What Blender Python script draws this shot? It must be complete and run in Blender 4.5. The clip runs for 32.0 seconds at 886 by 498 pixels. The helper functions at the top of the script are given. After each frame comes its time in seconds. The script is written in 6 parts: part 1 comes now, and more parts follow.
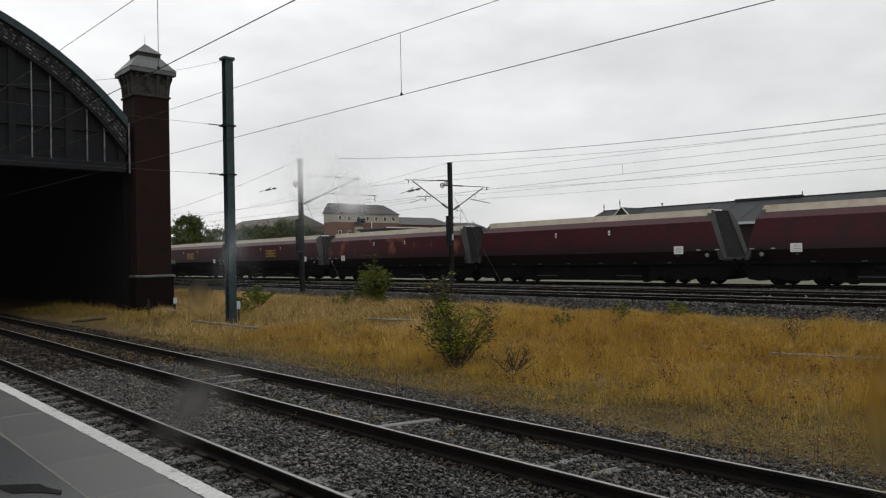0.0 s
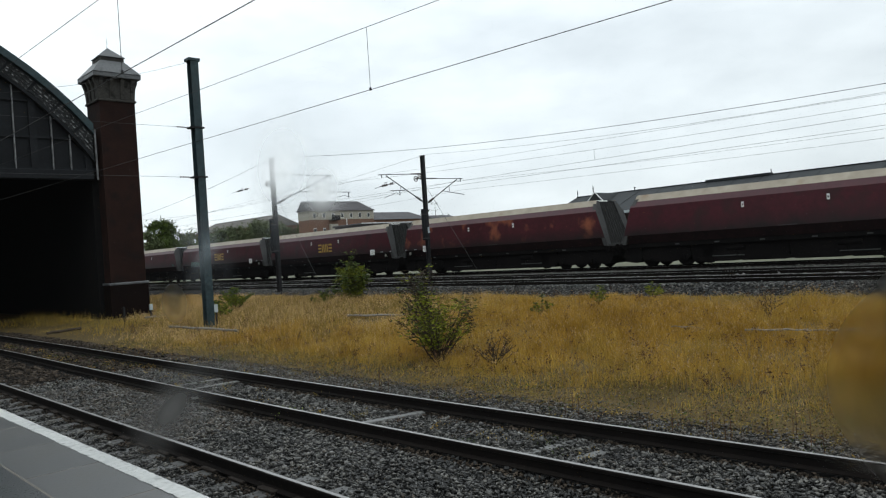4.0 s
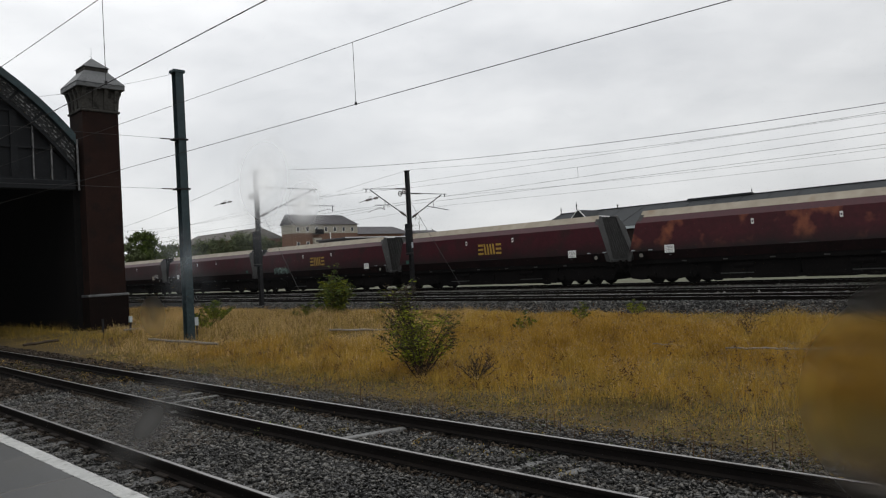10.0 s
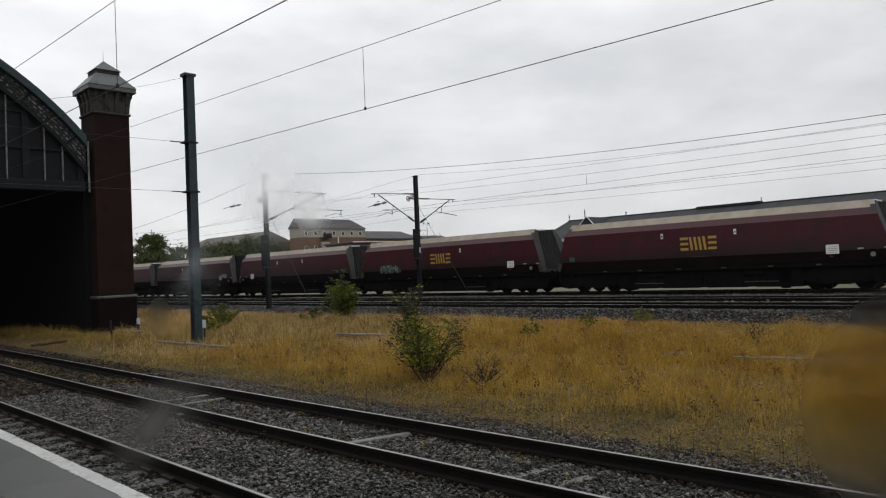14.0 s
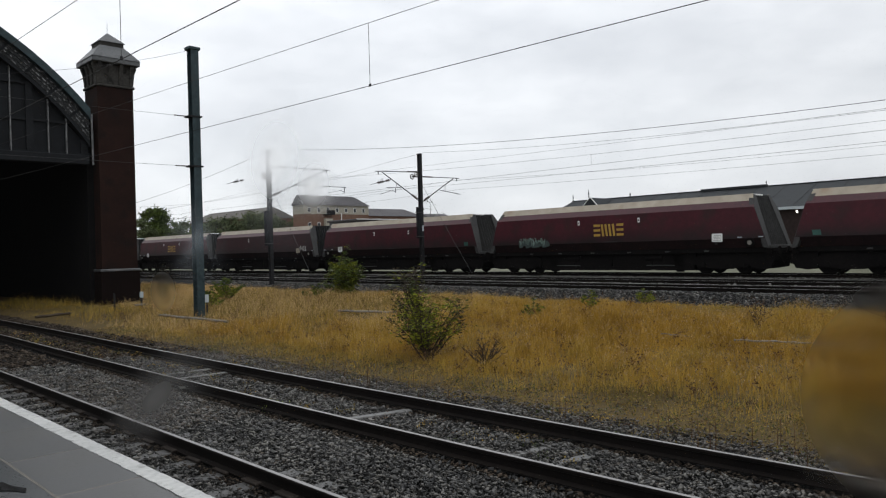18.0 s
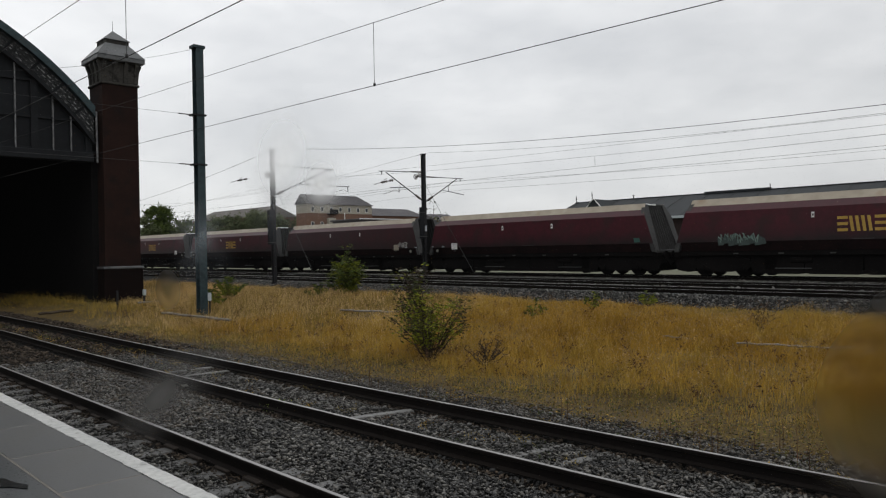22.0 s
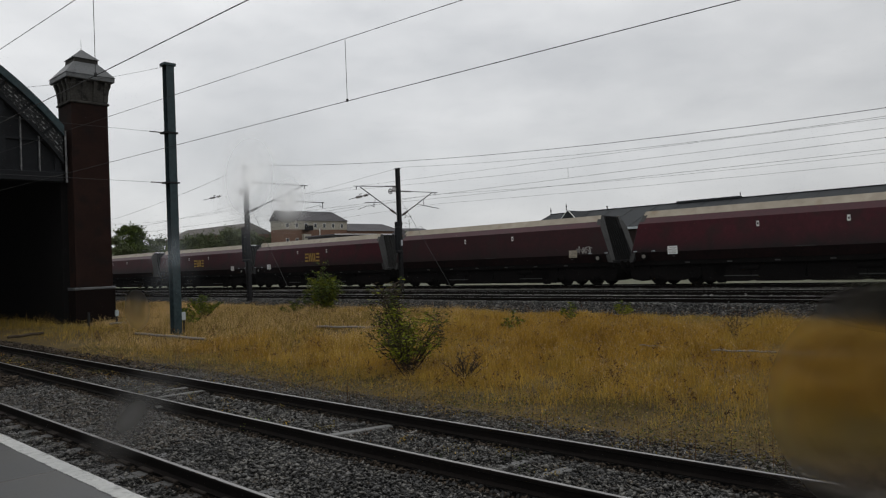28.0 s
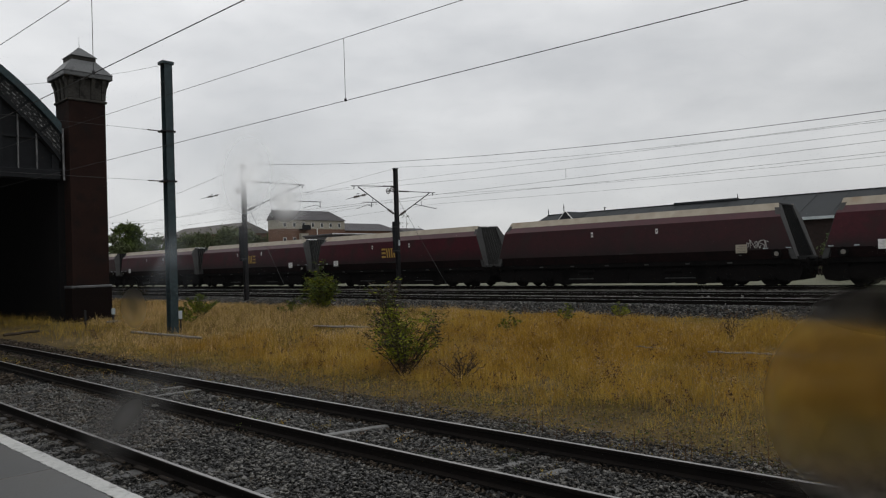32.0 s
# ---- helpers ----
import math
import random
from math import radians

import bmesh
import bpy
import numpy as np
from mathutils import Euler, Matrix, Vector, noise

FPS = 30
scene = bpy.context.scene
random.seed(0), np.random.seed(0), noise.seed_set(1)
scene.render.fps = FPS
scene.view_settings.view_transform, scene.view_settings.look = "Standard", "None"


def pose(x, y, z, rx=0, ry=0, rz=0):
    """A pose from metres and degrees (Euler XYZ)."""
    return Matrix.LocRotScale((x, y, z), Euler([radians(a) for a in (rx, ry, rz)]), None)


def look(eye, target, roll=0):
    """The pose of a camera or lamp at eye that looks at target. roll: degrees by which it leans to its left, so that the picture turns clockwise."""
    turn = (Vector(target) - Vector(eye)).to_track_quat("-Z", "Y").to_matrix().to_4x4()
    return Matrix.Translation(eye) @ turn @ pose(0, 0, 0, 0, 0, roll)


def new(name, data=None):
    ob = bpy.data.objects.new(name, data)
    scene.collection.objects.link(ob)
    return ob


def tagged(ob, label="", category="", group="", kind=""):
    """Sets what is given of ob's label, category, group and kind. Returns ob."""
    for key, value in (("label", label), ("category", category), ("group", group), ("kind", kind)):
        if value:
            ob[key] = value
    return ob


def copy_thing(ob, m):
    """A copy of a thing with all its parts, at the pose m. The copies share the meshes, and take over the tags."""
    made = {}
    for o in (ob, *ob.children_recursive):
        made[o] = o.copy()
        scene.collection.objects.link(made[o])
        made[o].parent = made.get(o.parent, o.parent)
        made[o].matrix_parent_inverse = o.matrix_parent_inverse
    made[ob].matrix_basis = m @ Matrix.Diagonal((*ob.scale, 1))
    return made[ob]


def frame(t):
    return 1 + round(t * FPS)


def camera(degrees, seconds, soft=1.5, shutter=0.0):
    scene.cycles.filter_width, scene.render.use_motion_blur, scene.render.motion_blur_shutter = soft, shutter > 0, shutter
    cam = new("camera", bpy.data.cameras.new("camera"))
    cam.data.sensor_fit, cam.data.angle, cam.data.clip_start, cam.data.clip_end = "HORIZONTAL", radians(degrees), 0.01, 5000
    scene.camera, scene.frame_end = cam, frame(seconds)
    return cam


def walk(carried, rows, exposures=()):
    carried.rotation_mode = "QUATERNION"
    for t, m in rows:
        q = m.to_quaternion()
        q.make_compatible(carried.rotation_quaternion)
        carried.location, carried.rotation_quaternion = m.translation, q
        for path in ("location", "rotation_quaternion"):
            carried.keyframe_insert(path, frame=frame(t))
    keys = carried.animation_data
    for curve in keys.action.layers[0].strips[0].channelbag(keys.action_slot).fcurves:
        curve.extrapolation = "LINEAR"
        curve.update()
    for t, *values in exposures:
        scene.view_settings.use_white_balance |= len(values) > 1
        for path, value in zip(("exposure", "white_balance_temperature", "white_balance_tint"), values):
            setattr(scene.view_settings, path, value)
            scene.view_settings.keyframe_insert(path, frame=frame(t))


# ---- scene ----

# camera: fixed spot behind a carriage window, unsteady in the hand
cam = camera(62.2, 32.0, soft=1.2)
EYE = (0.0, 0.0, 2.25)
AIM = [  # seconds, pitch, lean, heading, drift along the window
    (0.0, 0.73, 1.13, -42.10, 0.008),
    (0.5, -0.92, 0.31, -42.13, 0.009),
    (1.0, 0.70, 0.63, -41.69, 0.010),
    (1.5, -0.42, -0.01, -43.87, 0.006),
    (2.0, -0.41, 3.51, -44.29, 0.005),
    (2.5, -2.08, 4.52, -44.84, 0.003),
    (3.0, -1.93, 2.91, -45.88, -0.001),
    (3.5, -0.94, 3.33, -43.75, 0.004),
    (4.0, 0.09, 3.78, -43.90, 0.003),
    (4.5, 0.59, 2.81, -43.73, 0.004),
    (6.5, 1.27, 2.92, -44.36, 0.001),
    (7.0, 1.38, 2.88, -44.51, 0.001),
    (7.5, 1.36, 2.71, -44.32, 0.002),
    (8.0, 1.50, 2.56, -44.66, 0.001),
    (8.5, 1.39, 2.71, -44.74, -0.001),
    (9.0, 1.38, 2.89, -44.94, -0.001),
    (9.5, 1.34, 2.95, -45.23, -0.001),
    (10.0, 1.20, 3.12, -45.19, -0.000),
    (10.5, 1.35, 3.15, -45.65, -0.002),
    (11.0, 1.67, 2.99, -45.26, -0.003),
    (11.5, 1.49, 2.56, -44.70, -0.003),
    (12.0, 1.46, 2.61, -44.53, -0.002),
    (12.5, 1.60, 2.50, -44.63, 0.000),
    (13.0, 1.75, 2.23, -44.42, 0.001),
    (13.5, 1.73, 2.38, -44.48, -0.001),
    (15.5, 1.11, 2.36, -44.83, -0.003),
    (16.0, 0.69, 1.86, -44.12, 0.000),
    (16.5, 0.17, 1.76, -44.48, -0.002),
    (17.0, -0.07, 1.30, -44.98, -0.003),
    (17.5, 0.00, 1.30, -44.57, -0.002),
    (18.0, -0.01, 1.56, -44.40, -0.002),
    (18.5, 0.05, 1.96, -43.87, -0.002),
    (19.0, 0.27, 1.97, -43.55, 0.001),
    (19.5, 0.17, 2.01, -43.57, -0.003),
    (20.0, 0.10, 1.44, -38.26, 0.008),
    (20.5, 0.07, 1.04, -42.44, 0.005),
    (21.0, -0.02, 1.26, -43.89, -0.001),
    (21.5, 0.01, 1.18, -44.43, -0.000),
    (22.0, 0.02, 1.07, -44.18, 0.003),
    (22.5, 0.24, 1.38, -44.20, 0.002),
    (23.0, 0.27, 1.11, -44.08, 0.004),
    (23.5, 0.74, 1.58, -44.01, 0.005),
    (24.0, 0.89, 1.17, -46.08, -0.001),
    (24.5, 0.71, 1.41, -46.31, -0.005),
    (25.0, 0.52, 1.26, -46.32, -0.005),
    (25.5, 0.61, 1.34, -46.33, -0.005),
    (27.5, 1.04, 2.03, -46.00, -0.005),
    (28.0, 1.04, 2.21, -46.03, -0.006),
    (28.5, 1.05, 1.92, -45.95, -0.002),
    (29.0, 0.91, 2.01, -45.94, -0.002),
    (29.5, 1.12, 1.69, -45.91, -0.004),
    (30.0, 0.83, 1.37, -45.87, -0.004),
    (30.5, 1.08, 1.80, -45.94, -0.003),
    (31.0, 1.10, 1.93, -46.01, -0.003),
    (31.5, 1.12, 1.86, -46.02, -0.004),
    (32.0, 1.05, 1.87, -46.24, -0.006),
]
walk(cam, [(t, pose(EYE[0], EYE[1] + d, EYE[2], 90 + p, r, y)) for t, p, r, y, d in AIM],
     exposures=[(0.0, 0.03, 6600, 10), (1.0, 0.26, 6450, 10), (2.0, 0.22, 6330, 8), (3.0, 0.4, 6230, 6), (4.0, 0.27, 6120, 4),
                (4.5, 0.2, 6150, 6), (6.5, -0.02, 6450, 10), (13.0, -0.02, 6500, 10), (16.0, 0.0, 6500, 10), (17.0, 0.06, 6400, 10),
                (18.0, 0.15, 6330, 10), (19.0, 0.11, 6290, 10), (20.0, 0.01, 6400, 10), (21.0, -0.02, 6500, 10), (22.0, -0.06, 6500, 10),
                (23.0, -0.15, 6500, 10), (24.0, -0.27, 6480, 10), (32.0, -0.27, 6500, 10)])

# overcast daylight
world = bpy.data.worlds.new("overcast_sky")
scene.world = world
world.use_nodes = True
wn, wl = world.node_tree.nodes, world.node_tree.links
wn.clear()
w_out, w_bg = wn.new("ShaderNodeOutputWorld"), wn.new("ShaderNodeBackground")
w_sky, w_co = wn.new("ShaderNodeTexSky"), wn.new("ShaderNodeTexCoord")
w_sky.sky_type, w_sky.sun_disc = "NISHITA", False
w_sky.sun_elevation, w_sky.sun_rotation = radians(48), radians(200)
w_map, w_cloud, w_ramp = wn.new("ShaderNodeMapping"), wn.new("ShaderNodeTexNoise"), wn.new("ShaderNodeValToRGB")
w_map.inputs["Scale"].default_value = (1.0, 1.0, 2.6)
w_cloud.inputs["Scale"].default_value, w_cloud.inputs["Detail"].default_value = 2.6, 6
w_cloud.inputs["Roughness"].default_value = 0.55
w_ramp.color_ramp.elements[0].position, w_ramp.color_ramp.elements[0].color = 0.3, (6.5, 6.6, 6.8, 1)
w_ramp.color_ramp.elements[1].position, w_ramp.color_ramp.elements[1].color = 0.72, (9.9, 9.9, 9.95, 1)
w_mix = wn.new("ShaderNodeMixRGB")
w_mix.inputs["Fac"].default_value = 0.94
wl.new(w_co.outputs["Generated"], w_map.inputs["Vector"])
wl.new(w_map.outputs["Vector"], w_cloud.inputs["Vector"])
wl.new(w_cloud.outputs["Fac"], w_ramp.inputs["Fac"])
wl.new(w_sky.outputs["Color"], w_mix.inputs["Color1"])
wl.new(w_ramp.outputs["Color"], w_mix.inputs["Color2"])
w_sep, w_lift, w_mul = wn.new("ShaderNodeSeparateXYZ"), wn.new("ShaderNodeMapRange"), wn.new("ShaderNodeMixRGB")
w_lift.inputs["From Min"].default_value, w_lift.inputs["From Max"].default_value = 0.0, 0.5
w_lift.inputs["To Min"].default_value, w_lift.inputs["To Max"].default_value = 0.75, 1.2   # an overcast sky is dimmer low down
wl.new(w_co.outputs["Generated"], w_sep.inputs[0])
wl.new(w_sep.outputs["Z"], w_lift.inputs["Value"])
w_side, w_both = wn.new("ShaderNodeMapRange"), wn.new("ShaderNodeMath")   # heavier cloud down the line
w_side.interpolation_type = "SMOOTHSTEP"
w_side.inputs["From Min"].default_value, w_side.inputs["From Max"].default_value = -0.1, 0.75
w_side.inputs["To Min"].default_value, w_side.inputs["To Max"].default_value = 0.86, 1.05
wl.new(w_sep.outputs["Y"], w_side.inputs["Value"])
w_both.operation = "MULTIPLY"
wl.new(w_lift.outputs["Result"], w_both.inputs[0])
wl.new(w_side.outputs["Result"], w_both.inputs[1])
w_mul.blend_type = "MULTIPLY"
w_mul.inputs["Fac"].default_value = 1.0
wl.new(w_mix.outputs["Color"], w_mul.inputs["Color1"])
wl.new(w_both.outputs[0], w_mul.inputs["Color2"])
wl.new(w_mul.outputs["Color"], w_bg.inputs["Color"])
wl.new(w_bg.outputs["Background"], w_out.inputs["Surface"])
w_bg.inputs["Strength"].default_value = 0.112

sun = new("sun", bpy.data.lights.new("sun", "SUN"))
sun.data.energy, sun.data.angle, sun.data.color = 0.5, radians(40), (1.0, 0.96, 0.9)
sun.matrix_world = look((0, 0, 60), (14, 22, 0))


# ---- materials ----
def mat(name, dark, light, rough=0.8, metal=0.0, scale=8.0, big=0.6, bump=0.3, spots=None, dist=0.02, rand=0.0, spec=0.5, foot_dark=None):
    """Two-scale mottled surface; spots: (colour, scale, threshold) for stains; rand: spread between single pieces."""
    m = bpy.data.materials.new(name)
    m.use_nodes = True
    n, l = m.node_tree.nodes, m.node_tree.links
    b = n["Principled BSDF"]
    co = n.new("ShaderNodeTexCoord")
    fine, wide = n.new("ShaderNodeTexNoise"), n.new("ShaderNodeTexNoise")
    fine.inputs["Scale"].default_value, fine.inputs["Detail"].default_value = scale, 5
    wide.inputs["Scale"].default_value, wide.inputs["Detail"].default_value = big, 3
    l.new(co.outputs["Object"], fine.inputs["Vector"])
    l.new(co.outputs["Object"], wide.inputs["Vector"])
    add = n.new("ShaderNodeMath")
    add.operation = "MULTIPLY_ADD"
    add.inputs[1].default_value = 0.5
    l.new(fine.outputs["Fac"], add.inputs[0])
    half = n.new("ShaderNodeMath")
    half.operation = "MULTIPLY"
    half.inputs[1].default_value = 0.5
    l.new(wide.outputs["Fac"], half.inputs[0])
    l.new(half.outputs[0], add.inputs[2])
    ramp = n.new("ShaderNodeValToRGB")
    ramp.color_ramp.elements[0].position, ramp.color_ramp.elements[0].color = 0.33, (*dark, 1)
    ramp.color_ramp.elements[1].position, ramp.color_ramp.elements[1].color = 0.67, (*light, 1)
    l.new(add.outputs[0], ramp.inputs["Fac"])
    colour = ramp.outputs["Color"]
    if spots:
        sp, sr, sm = n.new("ShaderNodeTexNoise"), n.new("ShaderNodeValToRGB"), n.new("ShaderNodeMixRGB")
        sp.inputs["Scale"].default_value, sp.inputs["Detail"].default_value = spots[1], 4
        l.new(co.outputs["Object"], sp.inputs["Vector"])
        sr.color_ramp.elements[0].position, sr.color_ramp.elements[1].position = spots[2], min(0.98, spots[2] + 0.14)
        l.new(sp.outputs["Fac"], sr.inputs["Fac"])
        l.new(sr.outputs["Color"], sm.inputs["Fac"])
        l.new(colour, sm.inputs["Color1"])
        sm.inputs["Color2"].default_value = (*spots[0], 1)
        colour = sm.outputs["Color"]
    if rand:
        info, geo = n.new("ShaderNodeObjectInfo"), n.new("ShaderNodeNewGeometry")
        both = n.new("ShaderNodeMath")
        both.operation = "ADD"
        if rand < 0.9:
            l.new(info.outputs["Random"], both.inputs[0])
        l.new(geo.outputs["Random Per Island"], both.inputs[1])
        vary = n.new("ShaderNodeMapRange")
        vary.inputs["From Max"].default_value = 2.0 if rand < 0.9 else 1.0
        vary.inputs["To Min"].default_value, vary.inputs["To Max"].default_value = (1 - rand, 1 + rand) if rand < 0.9 else (0.16, 5.0)
        spread = n.new("ShaderNodeMath")   # many dark pieces, few pale ones
        spread.operation = "POWER"
        spread.inputs[1].default_value = 1.0 if rand < 0.9 else 3.6
        l.new(both.outputs[0], spread.inputs[0])
        l.new(spread.outputs[0], vary.inputs["Value"])
        hsv = n.new("ShaderNodeHueSaturation")
        l.new(vary.outputs["Result"], hsv.inputs["Value"])
        l.new(colour, hsv.inputs["Color"])
        colour = hsv.outputs["Color"]
    # colour grows darker towards the bottom, with an uneven edge
    if foot_dark:
        low, high, tone = foot_dark
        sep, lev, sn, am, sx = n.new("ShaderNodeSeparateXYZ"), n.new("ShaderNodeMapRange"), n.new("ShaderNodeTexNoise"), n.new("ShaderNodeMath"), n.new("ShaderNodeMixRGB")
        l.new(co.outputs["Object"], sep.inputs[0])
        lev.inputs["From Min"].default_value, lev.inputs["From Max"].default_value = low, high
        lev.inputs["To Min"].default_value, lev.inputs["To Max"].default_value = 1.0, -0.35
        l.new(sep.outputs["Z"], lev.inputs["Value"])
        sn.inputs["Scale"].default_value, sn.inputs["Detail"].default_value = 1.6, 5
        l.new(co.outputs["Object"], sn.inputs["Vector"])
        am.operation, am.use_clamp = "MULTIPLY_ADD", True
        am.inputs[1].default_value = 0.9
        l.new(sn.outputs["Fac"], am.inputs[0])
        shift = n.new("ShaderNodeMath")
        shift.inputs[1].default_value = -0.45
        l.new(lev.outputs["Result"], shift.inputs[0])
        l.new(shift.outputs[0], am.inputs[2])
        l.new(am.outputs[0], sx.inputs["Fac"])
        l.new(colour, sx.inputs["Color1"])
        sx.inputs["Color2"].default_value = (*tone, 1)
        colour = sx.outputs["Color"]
    l.new(colour, b.inputs["Base Color"])
    rr = n.new("ShaderNodeMapRange")
    rr.inputs["To Min"].default_value, rr.inputs["To Max"].default_value = max(0.04, rough - 0.12), min(1, rough + 0.1)
    l.new(add.outputs[0], rr.inputs["Value"])
    l.new(rr.outputs["Result"], b.inputs["Roughness"])
    b.inputs["Metallic"].default_value = metal
    b.inputs["Specular IOR Level"].default_value = spec
    if bump:
        bp = n.new("ShaderNodeBump")
        bp.inputs["Strength"].default_value, bp.inputs["Distance"].default_value = bump, dist
        l.new(fine.outputs["Fac"], bp.inputs["Height"])
        l.new(bp.outputs["Normal"], b.inputs["Normal"])
    return m


